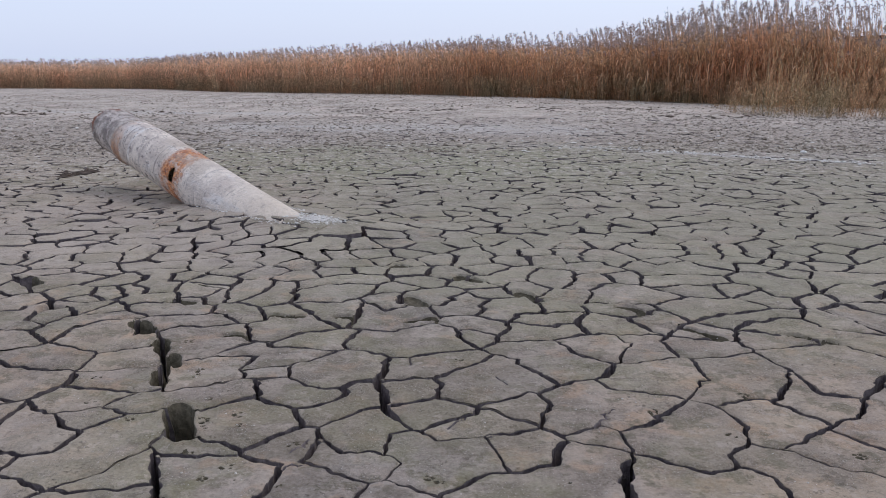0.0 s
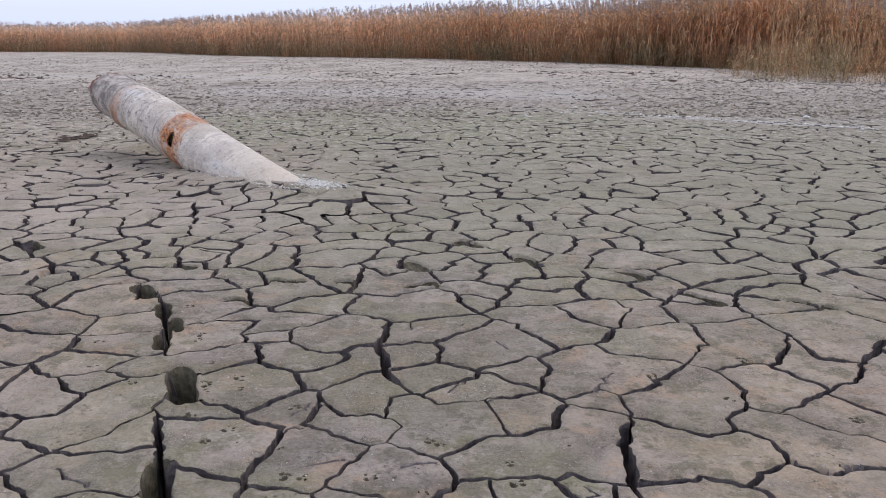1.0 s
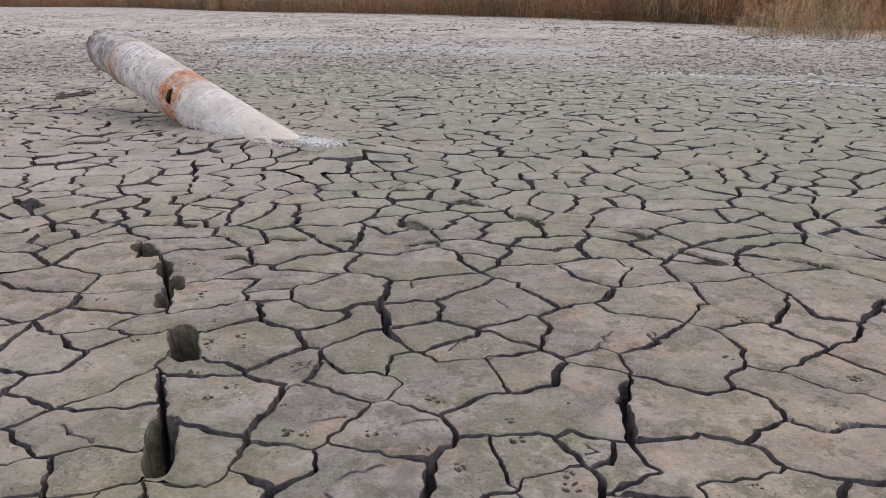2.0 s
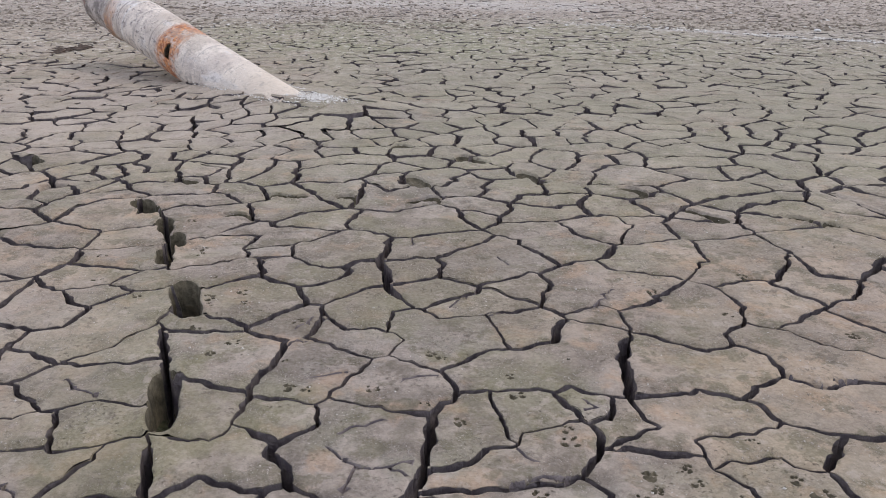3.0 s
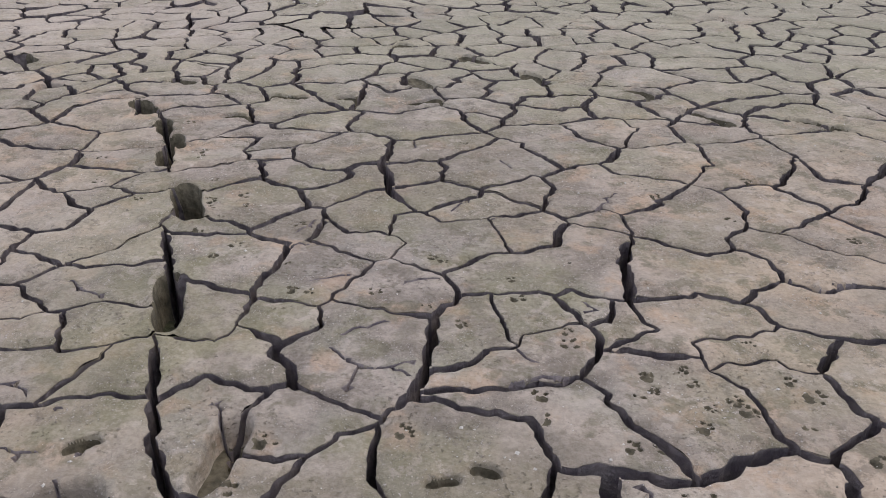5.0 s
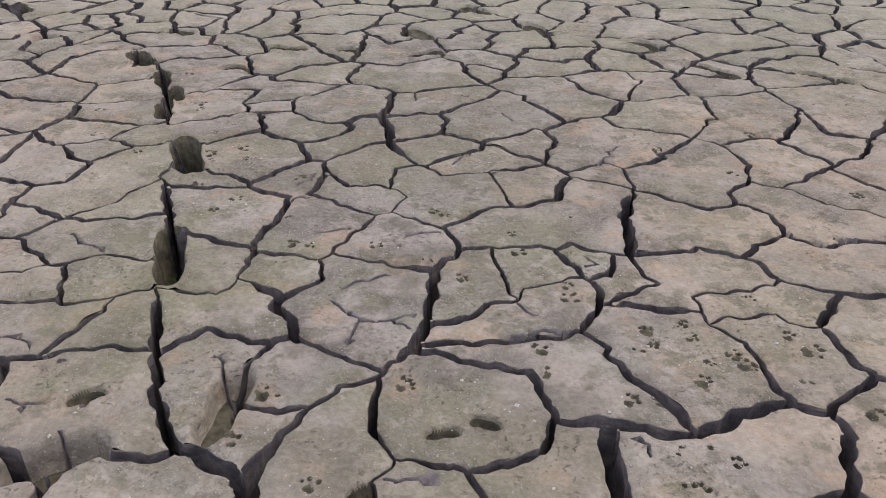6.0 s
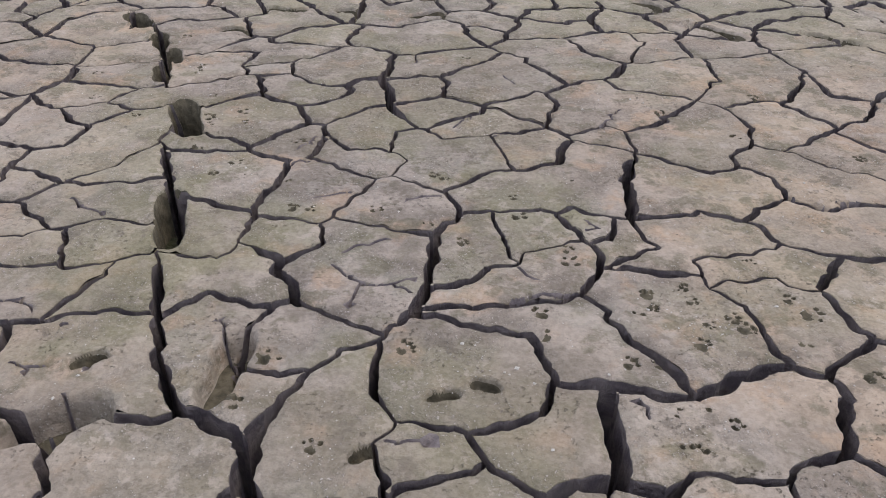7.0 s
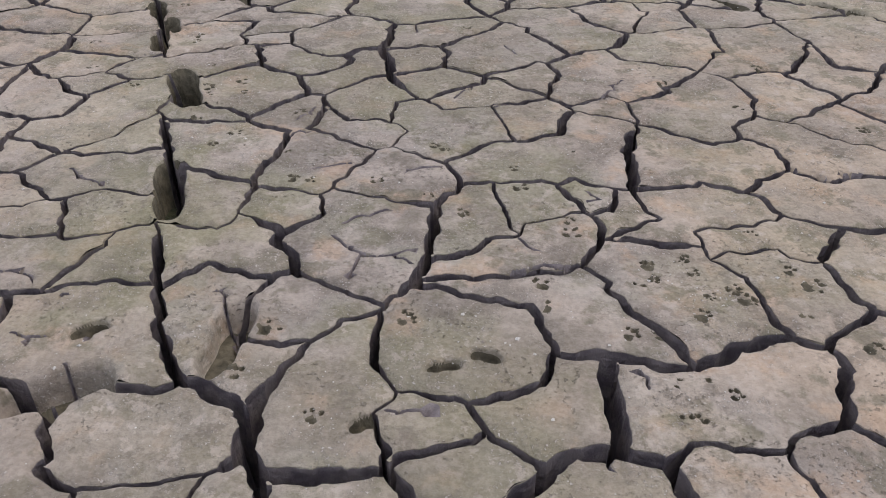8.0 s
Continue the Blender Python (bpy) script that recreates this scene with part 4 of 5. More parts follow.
def fine_plate(loop):
    """Corners and faces of a near plate: crust with its relief, rounded rim, and walls down into the crack."""
    mid = wander(split(loop, 0.012))
    n = inward(mid)
    g = gap(mid)
    rim = untangle(mid + n * (g / 2)[:, None], mid)
    if area(rim) < 0.002:
        return None
    lo, hi = rim.min(0) - 0.01, rim.max(0) + 0.01
    inner = rim + n * 0.009
    pts = [inner]
    gx, gy = np.meshgrid(np.arange(lo[0], hi[0], 0.024), np.arange(lo[1], hi[1], 0.024))
    pts.append(np.c_[gx.ravel(), gy.ravel()] + np.random.uniform(-0.007, 0.007, (gx.size, 2)))
    for x, y, r, _, turn in PADS:
        if lo[0] < x < hi[0] and lo[1] < y < hi[1]:
            c, s = math.cos(radians(turn)), math.sin(radians(turn))
            for q in (0.0, 0.4, 0.75, 1.0, 1.3):
                a = np.arange(9 if q else 1) * 2 * math.pi / 9 + q * 7
                u, v = 1.35 * r * q * np.cos(a), 0.85 * r * q * np.sin(a)
                pts.append(np.c_[x + u * c - v * s, y + u * s + v * c])
    for x, y, turn, length, width, depth in BOOT:
        if lo[0] - 0.3 < x < hi[0] + 0.3 and lo[1] - 0.3 < y < hi[1] + 0.3:
            loose = np.concatenate(pts[1:])
            pts[1:] = [loose[sole(loose, x, y, turn, length, width)[0] > 1.2]]
            c, s = math.cos(radians(turn)), math.sin(radians(turn))
            for q in (1.16, 1.0, 0.90, 0.80, 0.66, 0.50, 0.34, 0.18):
                n_ = max(8, int(2.3 * (length + width) * q / 0.0075))
                a = np.arange(n_) * 2 * math.pi / n_
                k = q / (np.abs(np.cos(a)) ** 2.6 + np.abs(np.sin(a)) ** 2.6) ** (1 / 2.6)
                u = k * np.cos(a)
                v = k * np.sin(a) * (1 - 0.20 * np.exp(-((u + 0.15) / 0.3) ** 2))
                u, v = u * length / 2, v * width / 2
                pts.append(np.c_[x + u * c - v * s, y + u * s + v * c])
    for x0, y0, x1, y1, _ in HAIR:
        ln = math.hypot(x1 - x0, y1 - y0)
        for off in (-0.0046, -0.0012, 0.0012, 0.0046):
            u = np.array((0.0, 0.33, 0.67))
            pts.append(np.c_[x0 + (x1 - x0) * u - (y1 - y0) / ln * off, y0 + (y1 - y0) * u + (x1 - x0) / ln * off])
    pts = np.concatenate(pts)
    keep = (pts > lo).all(1) & (pts < hi).all(1)
    pts = pts[keep]
    # keep what lies within the rim, clear of it
    wn_ = np.zeros(len(pts), bool)
    q = np.roll(rim, -1, 0)
    for (ax, ay), (bx, by) in zip(rim, q):
        hitx = (ay > pts[:, 1]) != (by > pts[:, 1])
        wn_ ^= hitx & (pts[:, 0] < (bx - ax) * (pts[:, 1] - ay) / (by - ay + 1e-12) + ax)
    pts = pts[wn_]
    if len(pts):
        pts = pts[near_line(pts, np.c_[rim, q]).min(1) > 0.005]
    m = len(rim)
    v2, _, f, *_ = delaunay_2d_cdt([Vector(a) for a in rim] + [Vector(a) for a in pts], [], [list(range(m))], 1, 1e-5)
    top = np.array([(a.x, a.y) for a in v2])
    z = relief(top)
    edge = near_line(top, np.c_[rim, q]).min(1)
    z = z - 0.008 * (1 - smooth(edge / 0.014)) * np.array([0.7 + 0.9 * noise.noise((x * 14, y * 14, 50)) for x, y in top]) + 0.004 * np.exp(-((edge - 0.035) / 0.03) ** 2)
    verts = [(a[0], a[1], b) for a, b in zip(top, z)]
    faces = [list(a) for a in f]
    if len(v2) < m or max(abs(v2[k].x - rim[k][0]) + abs(v2[k].y - rim[k][1]) for k in range(m)) > 1e-4:
        return None
    crust, rows = len(faces), []
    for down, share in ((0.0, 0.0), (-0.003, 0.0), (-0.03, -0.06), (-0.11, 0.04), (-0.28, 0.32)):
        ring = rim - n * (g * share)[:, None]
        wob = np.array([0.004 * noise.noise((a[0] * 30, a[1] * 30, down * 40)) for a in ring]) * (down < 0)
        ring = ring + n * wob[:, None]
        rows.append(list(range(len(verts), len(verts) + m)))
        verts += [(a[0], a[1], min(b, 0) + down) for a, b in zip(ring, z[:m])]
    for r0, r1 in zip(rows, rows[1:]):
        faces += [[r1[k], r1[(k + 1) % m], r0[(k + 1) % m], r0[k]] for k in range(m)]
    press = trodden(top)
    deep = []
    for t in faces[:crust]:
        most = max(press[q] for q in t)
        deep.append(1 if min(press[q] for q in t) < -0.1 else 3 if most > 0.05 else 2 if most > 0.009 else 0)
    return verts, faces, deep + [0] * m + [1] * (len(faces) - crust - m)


def coarse_plate(loop, step):
    """The same, simpler: crust, rim and walls."""
    mid = wander(split(loop, step))
    n = inward(mid)
    g = gap(mid)
    g = g * np.array([min(1.6, max(0.12, 0.84 + 1.4 * noise.noise((x * 3.1, y * 3.1, 77)))) for x, y in mid])   # some gape, some have closed
    rim = untangle(mid + n * (g / 2)[:, None], mid)
    m = len(rim)
    if m < 4 or area(rim) < 0.003:
        return None
    c = rim.mean(0)
    tip_x, tip_y = rng.gauss(0, 0.03), rng.gauss(0, 0.03)
    lift = 0.012 * noise.noise((c[0] * 1.3, c[1] * 1.3, 60)) + rng.uniform(-0.004, 0.004)
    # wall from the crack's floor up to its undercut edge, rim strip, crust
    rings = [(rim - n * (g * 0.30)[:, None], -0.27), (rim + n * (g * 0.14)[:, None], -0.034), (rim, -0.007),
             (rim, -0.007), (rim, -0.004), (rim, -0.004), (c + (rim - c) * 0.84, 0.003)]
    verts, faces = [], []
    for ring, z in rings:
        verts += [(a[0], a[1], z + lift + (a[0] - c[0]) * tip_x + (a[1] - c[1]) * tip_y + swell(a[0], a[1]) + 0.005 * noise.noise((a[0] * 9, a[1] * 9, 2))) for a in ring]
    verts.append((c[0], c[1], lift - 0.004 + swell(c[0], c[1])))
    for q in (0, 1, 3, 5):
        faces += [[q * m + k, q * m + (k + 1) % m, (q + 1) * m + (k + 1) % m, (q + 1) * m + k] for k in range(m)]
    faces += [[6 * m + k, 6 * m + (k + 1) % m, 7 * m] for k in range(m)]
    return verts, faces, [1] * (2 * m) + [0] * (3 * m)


# ---- the lake bed: one sheet to the horizon, sunk under the plates ----
def axis_lines(lo, hi, step, far):
    a = list(np.arange(lo, hi + step / 2, step))
    s, up, down = step, [], []
    u, d = a[-1], a[0]
    while u < far:
        s *= 1.35
        u, d = u + s, d - s
        up.append(u)
        down.append(d)
    return down[::-1] + a + up


def sheet_height(x, y):
    k = within(x, y) - 0.1
    k = min(1.0, max(0.0, (k + 0.1) / 0.4))
    return -0.27 * k * k * (3 - 2 * k) + 0.015 * noise.noise((x * 0.8, y * 0.8, 70)) * (1 - k)


gx, gy = axis_lines(-17.0, 17.0, 0.25, 2500), axis_lines(-7.5, 60.0, 0.25, 2500)
verts = [(x, y, sheet_height(x, y)) for y in gy for x in gx]
w = len(gx)
faces = [(r * w + c, r * w + c + 1, (r + 1) * w + c + 1, (r + 1) * w + c) for r in range(len(gy) - 1) for c in range(w - 1)]
sunk_slots = [1 if max(verts[q][2] for q in f) < -0.18 else 0 for f in faces]
ground = mesh_object("ground", verts, faces, [MUD, SILT], slots=sunk_slots)
for f in ground.data.polygons:
    f.use_smooth = True
tagged(ground, "dried cracked lake bed of grey-beige mud with salt bloom", "ground", kind="structure")


# ---- the pipe ----
def rusty_pipe():
    """A wide old pipe, half sunk in the mud at a slant, with a rusted hole and a welded collar."""
    base = new("pipe")
    base.matrix_world = pose(-1.714, 7.171, 0.0, 0, -12.6, 133.5)   # its own x runs up the pipe
    radius, wall, long_, low = 0.252, 0.012, 3.02, -1.6
    n = 128
    xs = list(np.arange(low, 0.95, 0.05)) + list(np.arange(0.95, 1.3, 0.0125)) + list(np.arange(1.3, long_ - 0.02, 0.05)) + [long_]
    bm = bmesh.new()

    def sag(x, a):
        """The roof of the free end has rusted thin and sunk in."""
        k = min(1.0, max(0.0, (x - 1.9) / 1.0))
        return 1 - 0.20 * k * k * (3 - 2 * k) * max(0.0, math.sin(a)) * (1 + 0.25 * noise.noise((x * 4, math.cos(a) * 3, 1)))

    def ring(x, r, rag=0.0):
        out = []
        for k in range(n):
            a = 2 * math.pi * k / n
            dent = 0.006 * noise.noise((x * 1.5, math.cos(a) * 1.2, math.sin(a) * 1.2))
            dx = rag * (0.085 * noise.noise((3 * math.cos(a), 3 * math.sin(a), 4)) + 0.05 * noise.noise((9 * math.cos(a), 9 * math.sin(a), 8)))
            q = r + 0.006 * max(0.0, x) / 3 + dent
            out.append(bm.verts.new((x + dx, q * math.cos(a), q * math.sin(a) * sag(x, a))))
        return out

    outer = [ring(x, radius, 1.0 if x == long_ else 0.0) for x in xs]
    inner = [ring(x, radius - wall, 1.0 if x == long_ else 0.0) for x in xs]
    hole = []
    for r in range(len(xs) - 1):
        for k in range(n):
            x, a = (xs[r] + xs[r + 1]) / 2, 2 * math.pi * (k + 0.5) / n
            # the rusted-through hole on the flank that faces the open lake bed
            hx, ha = (x - 1.10) / 0.055, (a - HOLE_TURN) * radius / 0.095
            if hx * hx + ha * ha < 1 + 0.25 * noise.noise((x * 30, a * 9, 0)):
                hole.append((r, k))
                continue
            bm.faces.new((outer[r][k], outer[r + 1][k], outer[r + 1][(k + 1) % n], outer[r][(k + 1) % n]))
            bm.faces.new((inner[r][(k + 1) % n], inner[r + 1][(k + 1) % n], inner[r + 1][k], inner[r][k]))
    for k in range(n):
        bm.faces.new((outer[-1][k], inner[-1][k], inner[-1][(k + 1) % n], outer[-1][(k + 1) % n]))
    gone = set(hole)
    for r, k in hole:
        for dr, dk, e in ((-1, 0, ((r, k), (r, k + 1))), (1, 0, ((r + 1, k + 1), (r + 1, k))), (0, -1, ((r + 1, k), (r, k))), (0, 1, ((r, k + 1), (r + 1, k + 1)))):
            if (r + dr, (k + dk) % n) not in gone:
                (r0, k0), (r1, k1) = e
                bm.faces.new((outer[r0][k0 % n], outer[r1][k1 % n], inner[r1][k1 % n], inner[r0][k0 % n]))
    bmesh.ops.recalc_face_normals(bm, faces=bm.faces)
    for f in bm.faces:
        f.smooth = True
    part("pipe_wall", bm, PIPE, base)

    def collar(name, x, wide, thick, label):
        bm = bmesh.new()
        prof = [(-wide / 2, 0.0), (-wide / 2 + 0.006, thick), (wide / 2 - 0.006, thick * 0.9), (wide / 2, 0.0)]
        loops = []
        for dx, dr in prof:
            loop = []
            for k in range(n):
                a = 2 * math.pi * k / n
                rr = radius + 0.006 * x / 3 + dr + 0.004 * noise.noise((6 * math.cos(a), 6 * math.sin(a), x + dx))
                loop.append(bm.verts.new((x + dx + 0.012 * noise.noise((2 * math.cos(a), 2 * math.sin(a), 3 + x)), rr * math.cos(a), rr * math.sin(a) * sag(x, a))))
            loops.append(loop)
        for a, b in zip(loops, loops[1:]):
            for k in range(n):
                bm.faces.new((a[k], b[k], b[(k + 1) % n], a[(k + 1) % n]))
        for f in bm.faces:
            f.smooth = True
        part(name, bm, PIPE, base, label)

    collar("weld_seam", 2.44, 0.05, 0.018, "raised rusty weld seam")
    collar("weld_seam", 1.42, 0.03, 0.006, "flaking rusty seam")
    collar("end_rim", 2.95, 0.06, 0.008, "rusty torn end rim")
    tagged(base, "weathered pale grey pipe with orange rust, half sunk in mud", "pipe")
    return base


HOLE_TURN = radians(12)
rusty_pipe()


# ---- the reed bed ----
def ribbon(verts, faces, slots, points, widths, side, slot):
    """A blade along points; side: the direction across it."""
    first = len(verts)
    for p, w in zip(points, widths):
        verts.append(p + side * w)
        verts.append(p - side * w)
    for k in range(len(points) - 1):
        a = first + 2 * k
        faces.append((a, a + 1, a + 3, a + 2))
        slots.append(slot)


def reed(r, plume=True, sway=0.085, leaves=10, top=0.86):
    """One reed, 1 m high: stalk, drooping leaves mostly above its middle, swept to one side, and a nodding plume."""
    verts, faces, slots = [], [], []
    lean = r.gauss(0, sway), r.gauss(0, sway)
    bend = r.uniform(-0.09, -0.01)

    def stem(h):
        return np.array((lean[0] * h + bend * h * h, lean[1] * h, h))

    hs = (0.0, 0.35, 0.7, 0.95)
    turn = r.uniform(0, 3.1)
    for k in range(2):
        a = turn + k * math.pi / 2
        ribbon(verts, faces, slots, [stem(h) for h in hs], (0.0030, 0.0027, 0.0020, 0.0010), np.array((math.cos(a), math.sin(a), 0)), 0)
    a = r.uniform(0, 6.28)
    for k in range(r.randint(leaves - 3, leaves)):
        h = top * (1 - r.random() ** 1.6 * 0.85)
        a += 2.6 + r.uniform(-0.6, 0.6)
        out = np.array((math.cos(a) - 0.5, 0.8 * math.sin(a), 0))
        out /= np.linalg.norm(out)
        ln = r.uniform(0.11, 0.23)
        up, droop = r.uniform(0.3, 1.0), r.uniform(0.5, 1.6)
        pts = [stem(h) + out * ln * q * 0.55 + np.array((0, 0, ln * (up * q - droop * q * q))) for q in (0, 0.35, 0.7, 1.0)]
        side = np.cross(out, (0, 0, 1)) + np.array((0, 0, r.uniform(-0.9, 0.9)))
        side /= np.linalg.norm(side)
        ribbon(verts, faces, slots, pts, (0.0030, 0.0070, 0.0052, 0.0006), side, 0)
    if plume:
        # a tuft of branches that hang to the lee side, fullest in its middle
        for k in range(9):
            a = r.uniform(0, 6.28)
            h = 0.90 + 0.011 * k
            out = np.array((0.40 * math.cos(a) - 0.55, 0.40 * math.sin(a), 0))
            ln = r.uniform(0.035, 0.070) * (1.1 - 0.5 * abs(k - 4) / 4)
            pts = [stem(h) + out * ln * q + np.array((0, 0, ln * (0.9 * q - 0.9 * q * q))) for q in (0, 0.5, 1.0)]
            side = np.array((math.sin(a) * 0.4, -math.cos(a) * 0.4, 0.9))
            ribbon(verts, faces, slots, pts, (0.0016, 0.0062, 0.0010), side, 1)
    return np.array(verts), np.array(faces), np.array(slots)


def scatter(name, kinds, places, mats, label, category):
    """Join many turned and scaled copies of a few kinds into one mesh."""
    vs, fs, ss, first = [], [], [], 0
    for x, y, z, turn, h, girth, kind in places:
        v, f, s = kinds[kind]
        c, d = math.cos(turn), math.sin(turn)
        vs.append(np.c_[(v[:, 0] * c - v[:, 1] * d) * girth + x, (v[:, 0] * d + v[:, 1] * c) * girth + y, v[:, 2] * h + z])
        fs.append(f + first)
        ss.append(s)
        first += len(v)
    v, f, s = np.concatenate(vs), np.concatenate(fs), np.concatenate(ss)
    me = bpy.data.meshes.new(name)
    me.vertices.add(len(v))
    me.vertices.foreach_set("co", v.ravel())
    me.loops.add(f.size)
    me.loops.foreach_set("vertex_index", f.ravel())
    me.polygons.add(len(f))
    me.polygons.foreach_set("loop_start", np.arange(len(f)) * f.shape[1])
    for m in mats:
        me.materials.append(m)
    me.polygons.foreach_set("material_index", s.astype(np.int32))
    me.update(calc_edges=True)
    ob = new(name, me)
    return tagged(ob, label, category, kind="stuff")


# the bed's front edge on the ground: x, y, height of the reeds there
FRONT = [(-46, 60, 2.0), (-30.5, 57, 2.0), (-20.8, 57, 2.05), (-12.7, 48.4, 2.35), (-5.0, 45, 2.65), (-1.0, 43, 2.8),
         (7.6, 35.2, 3.1), (9.4, 33.0, 3.6), (10.8, 31.0, 3.9), (12.5, 29.3, 4.0), (15.0, 27.6, 3.8), (20, 25.5, 3.8)]


def along(count, r, deep, lo=0.0):
    out = []
    legs = [math.dist(a[:2], b[:2]) for a, b in zip(FRONT, FRONT[1:])]
    for _ in range(count):
        i = r.choices(range(len(legs)), legs)[0]
        u = r.random()
        a, b = FRONT[i], FRONT[i + 1]
        x, y, h = (a[k] + (b[k] - a[k]) * u for k in range(3))
        ragged = 1.0 * noise.noise((x * 0.5, y * 0.5, 80)) + 0.5 * noise.noise((x * 2, y * 2, 81))
        d = lo + deep * r.random() ** 1.3 + ragged
        k = 1 + d / math.hypot(x, y)
        out.append((x * k, y * k, h, d))
    return out


r = random.Random(11)
kinds = [reed(r, plume=k > 10) for k in range(14)] + [reed(r, leaves=6, top=0.72) for _ in range(8)]
places = []
for x, y, h, d in along(15000, r, 7.0) + [q for q in along(15000, r, 9.0) if q[0] > 7]:
    edge = x / y                                  # the stand thins upwards towards its tall end
    body = 0.88 if x < 2 else max(0.70 if edge < 0.40 else 0.70 if edge < 0.47 else 0.50, 0.88 - 0.022 * (x - 2))
    tall = h * (body + 0.09 * noise.noise((x * 0.45, y * 0.45, 90)) + 0.05 * noise.noise((x * 1.6, y * 1.6, 92)) + r.gauss(0, 0.05 if x < 6 else 0.07)) * (0.88 if d < 0.5 else 1)
    kind = r.randrange(14)
    if r.random() < (0.15 if x < 7 else 0.36):
        tall, kind = h * (body + (1.03 - body) * r.random() ** 1.3), 14 + r.randrange(8)
    places.append((x, y, 0.0, r.uniform(-0.6, 0.6), tall, 2.6 + r.uniform(-0.2, 0.8), kind))
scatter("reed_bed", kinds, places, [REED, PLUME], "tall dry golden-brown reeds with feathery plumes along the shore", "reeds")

young = [reed(r, False, 0.16) for _ in range(8)]
places = []
for x, y, h, d in along(5200, r, 1.6, -0.5):
    places.append((x, y, 0.0, r.uniform(0, 6.28), r.uniform(0.35, 1.1), r.uniform(1.0, 1.8), r.randrange(8)))
# a tongue of low, scruffy growth in front of the tallest reeds
while len(places) < 7600:
    x = 8.6 + 9.5 * r.random()
    lo = 22.2 - 0.24 * (x - 8.6) + 0.9 * noise.noise((x * 0.9, 3, 3)) + 0.4 * noise.noise((x * 4, 3, 3)) + 2.5 * max(0.0, 9.6 - x)
    y = lo + (30.5 - lo) * r.random() ** 1.2
    clump = noise.noise((x * 1.1, y * 0.8, 6)) + 0.5 * noise.noise((x * 3, y * 3, 7))
    if clump < r.uniform(-0.35, 0.4) or (x < (0.345 + 0.03 * noise.noise((y, 5, 5))) * y and r.random() < 0.9):
        continue
    rise = min(1.0, max(0.25, (x - 0.335 * y) / 1.6 + 0.25))
    tall = r.uniform(0.15, 0.80) * rise * (0.6 + 0.20 * min(4.0, y - lo)) * (1 + 0.9 * clump)
    if r.random() < 0.14:
        tall *= 2.2
    places.append((x, y, 0.0, r.uniform(0, 6.28), max(0.1, tall), r.uniform(0.7, 1.5), r.randrange(8)))
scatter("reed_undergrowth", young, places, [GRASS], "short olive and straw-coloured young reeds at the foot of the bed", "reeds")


# ---- a shed behind the reeds ----
def shed(x, y, turn):
    base = new("shed")
    base.matrix_world = pose(x, y, 0, 0, 0, turn)

    def box(name, lo, hi, mat, label=""):
        bm = bmesh.new()
        bmesh.ops.create_cube(bm, size=1)
        for v in bm.verts:
            v.co = [lo[k] + (v.co[k] + 0.5) * (hi[k] - lo[k]) for k in range(3)]
        bmesh.ops.bevel(bm, geom=bm.edges[:], offset=0.015, segments=1, affect="EDGES")
        part(name, bm, mat, base, label)

    box("wall", (-1.3, -0.9, -0.05), (1.3, 0.9, 2.55), BOARD)
    box("roof", (-1.4, -1.0, 2.554), (1.4, 1.0, 2.72), ROOFING, "flat dark roof")
    tagged(base, "small rusty-brown shed with a flat roof behind the reeds", "shed")


shed(19.6, 37.0, 12)


# ---- plant debris and grit that lie on the mud ----
def lumps(name, places, mat, label, category):
    """Small angular bits, each an uneven eight-faced stone."""
    vs, fs = [], []
    for x, y, z, sx, sy, sz, turn in places:
        c, s = math.cos(turn), math.sin(turn)
        k = len(vs)
        for ux, uy, uz in ((1, 0, 0), (0, 1, 0), (-1, 0, 0), (0, -1, 0), (0, 0, 1), (0, 0, -0.6)):
            j = r.uniform(0.7, 1.25)
            a, b = ux * sx * j, uy * sy * j
            vs.append((x + a * c - b * s, y + a * s + b * c, z + uz * sz * j))
        for q in range(4):
            fs += [(k + q, k + (q + 1) % 4, k + 4), (k + (q + 1) % 4, k + q, k + 5)]
    ob = mesh_object(name, vs, fs, mat)
    return tagged(ob, label, category, kind="stuff")


rows = []
for x0, x1, y, amount in ((-14, -8, 25.0, 22), (-3.8, 0.5, 26.5, 22), (2.5, 7.0, 27.5, 34), (-4.9, -4.5, 10.4, 12), (-6.4, -5.9, 10.2, 7), (-14, -11.5, 24.2, 24), (6.0, 9.5, 23.0, 24)):
    for _ in range(amount):
        rows.append((r.uniform(x0, x1), y + r.gauss(0, 0.02 * y), 0.01, r.uniform(0.03, 0.16), r.uniform(0.015, 0.05), r.uniform(0.01, 0.035), r.uniform(-0.4, 0.4)))
lumps("shore_debris", rows, DEBRIS, "dark broken reed litter lying in lines on the mud", "debris")


# curled flakes and clods where the crust breaks up towards the shore
for name, mat, count, label in (("crust_flakes", DULL, 9000, "dark curled mud flakes on the outer crust"), ("pale_flakes", SALT, 500, "pale salt-crusted mud flakes on the outer crust")):
    rows = []
    while len(rows) < count:
        y = 13 + 34 * r.random() ** 1.3
        x = r.uniform(-0.62, 0.62) * y
        if noise.noise((x * 0.25, y * 0.12, 14 if mat is DULL else 17)) < r.uniform(-0.5, 0.3) or y > 44 - 0.9 * max(0.0, x + 1):
            continue
        size = r.uniform(0.014, 0.036) + 0.04 * r.random() ** 6
        rows.append((x, y, 0.006, size, size * r.uniform(0.4, 0.8), size * r.uniform(0.25, 0.55), r.uniform(-0.5, 0.5)))
    lumps(name, rows, mat, label, "mud flakes")


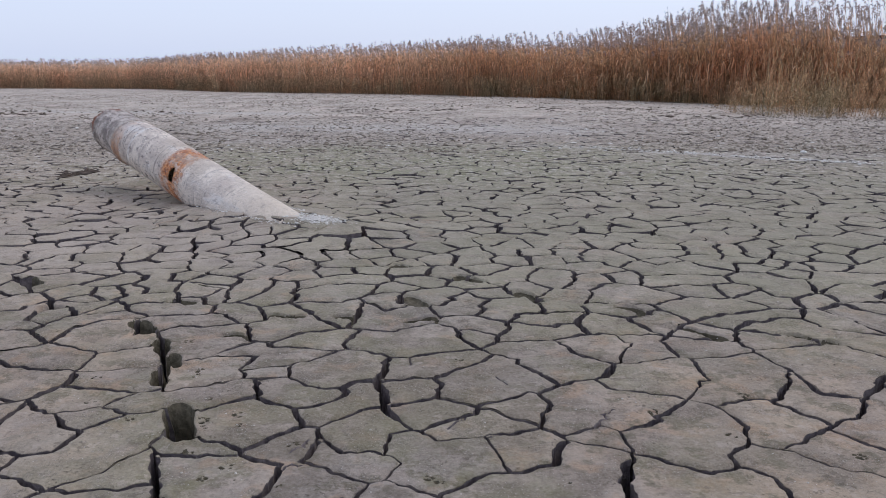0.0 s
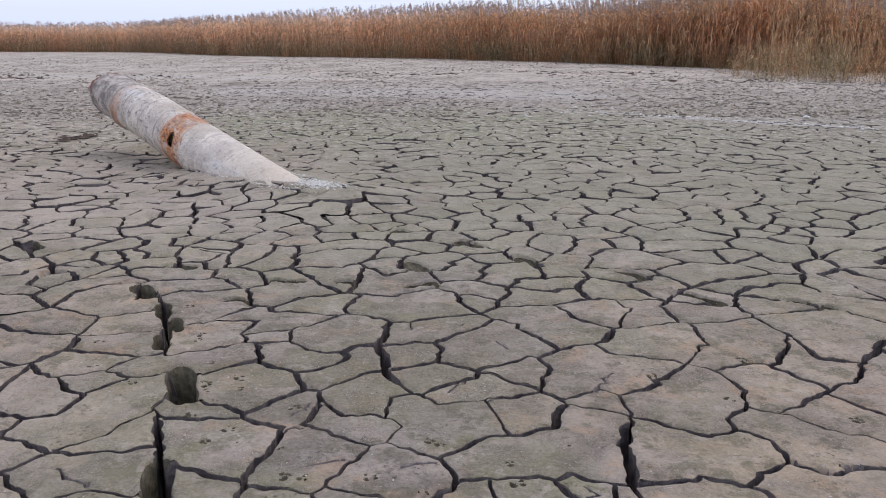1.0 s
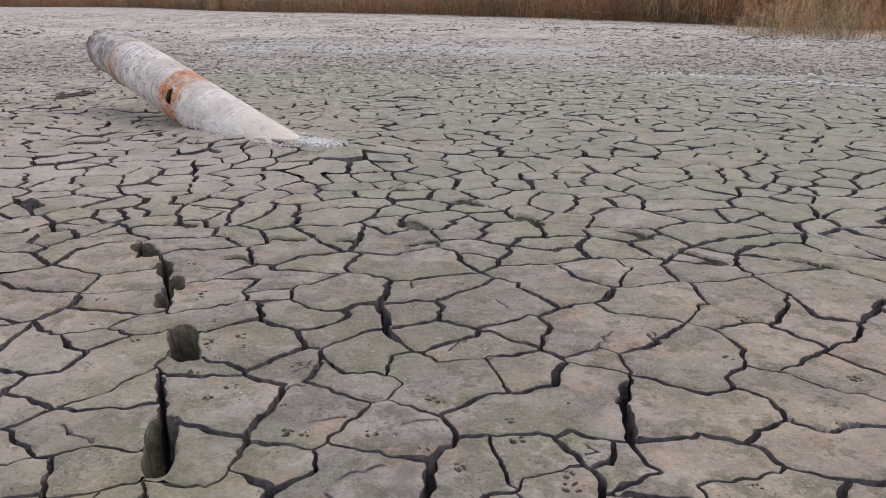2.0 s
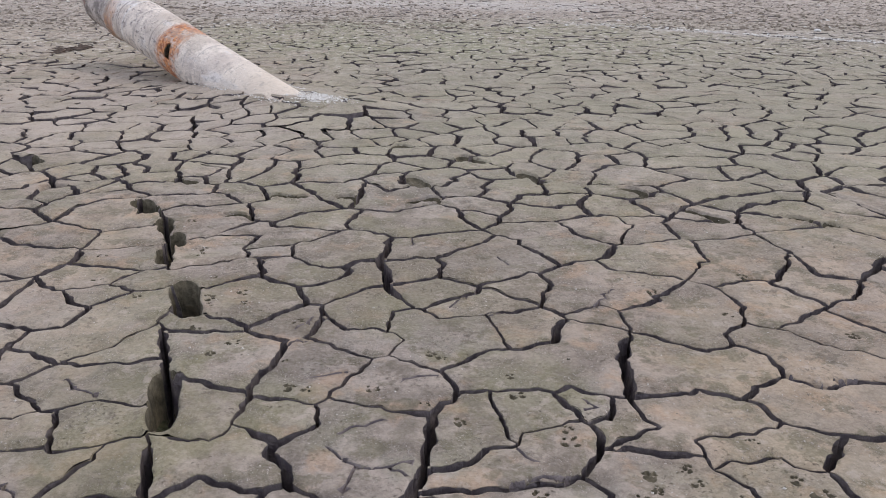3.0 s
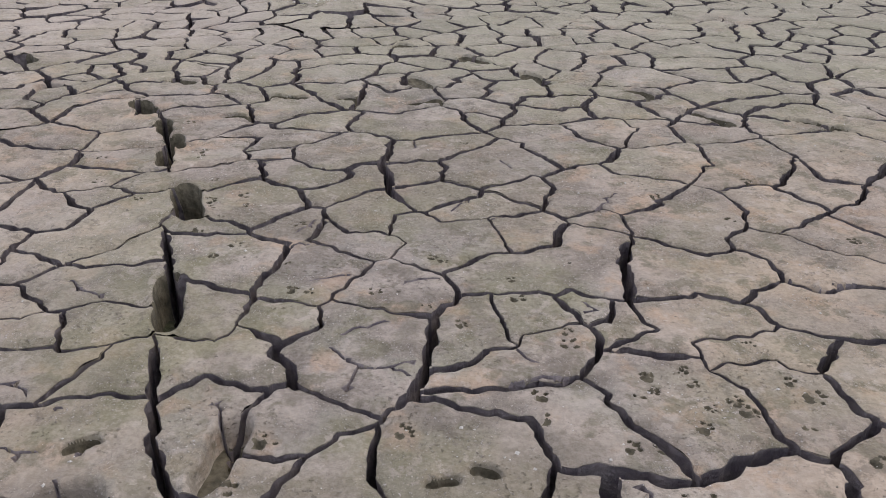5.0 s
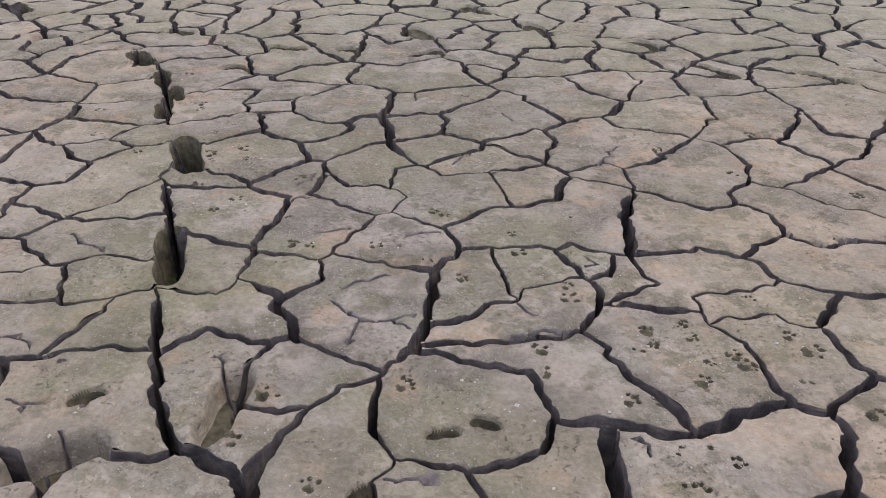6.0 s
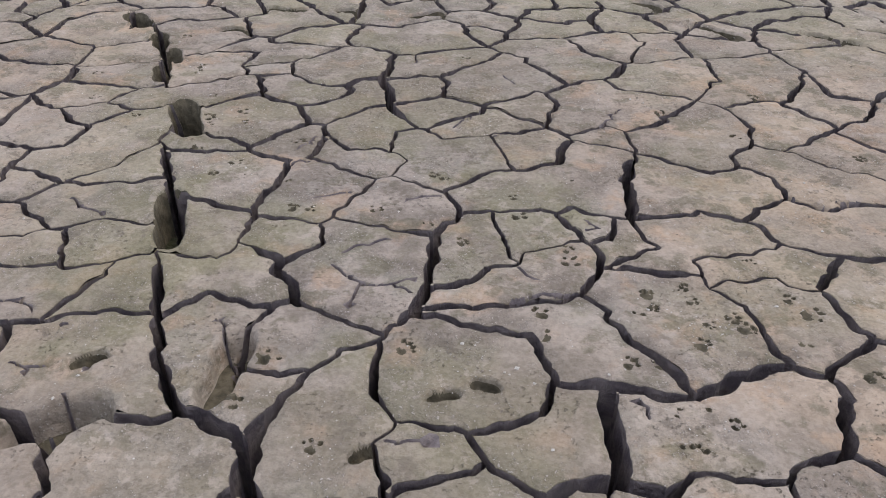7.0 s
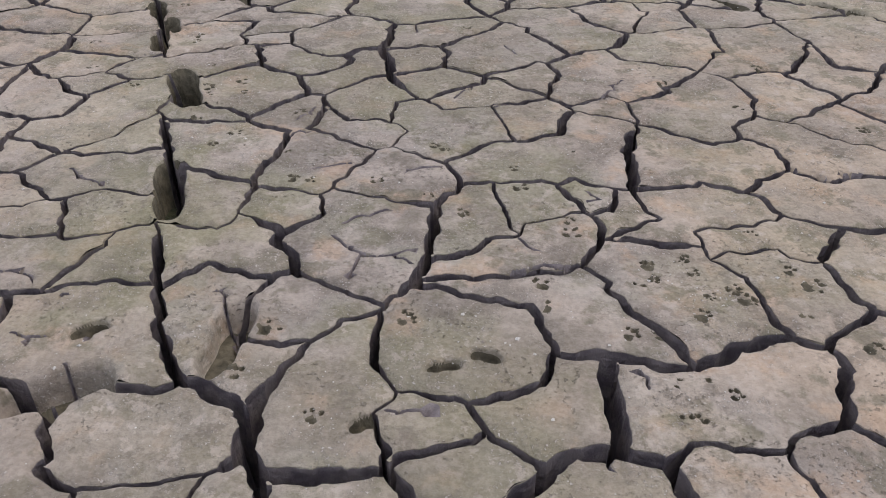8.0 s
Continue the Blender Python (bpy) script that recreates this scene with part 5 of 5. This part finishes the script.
def stone(x, y, size):
    bm = bmesh.new()
    bmesh.ops.create_icosphere(bm, subdivisions=2, radius=size)
    for v in bm.verts:
        k = 1 + 0.3 * noise.noise(v.co * (1.5 / size) + Vector((x, y, 0)))
        v.co = Vector((x + v.co.x * k, y + v.co.y * k * 0.8, 0.3 * size + v.co.z * k * 0.5))
    for f in bm.faces:
        f.smooth = True
    ob = part("stone", bm, STONE, None)
    tagged(ob, "small pale stone lying on the cracked mud", "stone", group="pale stones")


stone(5.72, 12.9, 0.055)
stone(-5.9, 14.6, 0.06)

# crumbs of salt-whitened mud where the pipe goes into the ground
rows = []
while len(rows) < 1700:
    a = r.uniform(0, 6.28)
    if r.random() < 0.6:
        u, v = -0.90 + r.gauss(0, 0.15), r.gauss(-0.06, 0.09)
    else:
        u, v = r.uniform(-1.0, 0.6), 0
        v = -0.25 * math.sqrt(max(0.0, 1 - (u / 1.15) ** 2)) - abs(r.gauss(0.02, 0.03))
        v *= r.choice((1, 1, -1))
    cx, sx = math.cos(radians(133.5)), math.sin(radians(133.5))
    x, y = -1.714 + u * cx - v * sx, 7.171 + u * sx + v * cx
    size = r.uniform(0.003, 0.006) + 0.012 * r.random() ** 4
    rows.append((x, y, swell(x, y) + 0.004, size, size * r.uniform(0.5, 1), size * 0.5, r.uniform(0, 3)))
# and a strewn line of it along an old waterline
for _ in range(800):
    u = 1 - r.random() ** 1.4
    x = 2.4 + 4.6 * u + r.gauss(0, 0.12)
    y = 13.9 - 0.70 * (x - 2.4) + 0.22 * noise.noise((x * 1.6, 2, 2)) + r.gauss(0, 0.07 + 0.12 * (1 - u))
    if noise.noise((x * 2.2, 8, 8)) < r.uniform(-0.4, 0.2):
        continue
    size = r.uniform(0.008, 0.020) + 0.02 * r.random() ** 4
    rows.append((x, y, 0.008, size, size * r.uniform(0.5, 1), size * 0.4, r.uniform(0, 3)))
lumps("salt_crumbs", rows, SALT, "whitish salt-crusted mud crumbs by the pipe and along a waterline", "salt crust")


# ---- the mud plates ----
groups = {}
for i, o in enumerate(owner):
    groups.setdefault(o, []).append(i)
order = sorted((o for o in groups if inside(*core[groups[o][0]])), key=lambda o: (o >= SET, math.hypot(*core[groups[o][0]])))
rest_v, rest_f, rest_s, single = [], [], [], 0
for o in order:
    dist = math.hypot(*core[groups[o][0]])
    for loop in outline(groups[o]):
        made = fine_plate(loop) if o < SET or (single < 290 and dist < 6) else None
        alone = made is not None and single < 290
        made = made or coarse_plate(loop, 0.035 if dist < 9 else 0.06 if dist < 14 else 0.10)
        if made is None:
            continue
        v, f, s = made
        if alone:
            single += 1
            ob = mesh_object("mud_plate", v, f, [MUD, DAMP_SHADE, MOIST_SHADE, ALGAE_SHADE], ground, slots=s)
            ob.data.polygons.foreach_set("use_smooth", [len(q) == 3 for q in f])
        else:
            k = len(rest_v)
            rest_v += v
            rest_f += [[a + k for a in q] for q in f]
            rest_s += s
far_plates = mesh_object("cracked_crust", rest_v, rest_f, [MUD, DAMP_SHADE, MOIST_SHADE, ALGAE_SHADE], ground, "small cracked mud plates further out", rest_s)
tagged(far_plates, kind="stuff")

# shell grit and crumbs on the near crust
pick = np.random.default_rng(8)
spots = np.c_[pick.uniform(-2.8, 2.8, 24000), 0.85 + 4.2 * pick.random(24000) ** 1.25]
near_paws = np.concatenate([np.array((x, y)) + pick.normal(0, 0.030, (16, 2)) for x, y, _ in PAWS])
keep = []
for k, (x, y) in enumerate(np.concatenate((spots, near_paws))):
    near = (core[:, 0] - x) ** 2 + (core[:, 1] - y) ** 2
    first = near.argmin()
    other = math.sqrt(near[owner != owner[first]].min()) - math.sqrt(near[first])
    drift = k >= len(spots) or noise.noise((x * 2.5, y * 2.5, 33)) > pick.uniform(-0.35, 0.45)
    keep.append(inside(x, y) and other > 0.05 and drift)
spots = np.concatenate((spots, near_paws))[np.array(keep)]
heights = relief(spots)
pale, dull = [], []
for (x, y), z in zip(spots, heights):
    big = pick.random()
    sz = 0.0014 + 0.0020 * pick.random() + (0.0050 * pick.random() ** 1.6 if big < 0.10 else 0)
    (pale if pick.random() < 0.55 else dull).append((x, y, z + sz * 0.3, sz, sz * pick.uniform(0.5, 1), sz * 0.6, pick.uniform(0, 3)))
lumps("shell_grit", pale, SHELL, "pale shell grit strewn on the mud", "grit")
lumps("mud_crumbs", dull, DULL, "small dull brown mud crumbs on the crust", "crumbs")
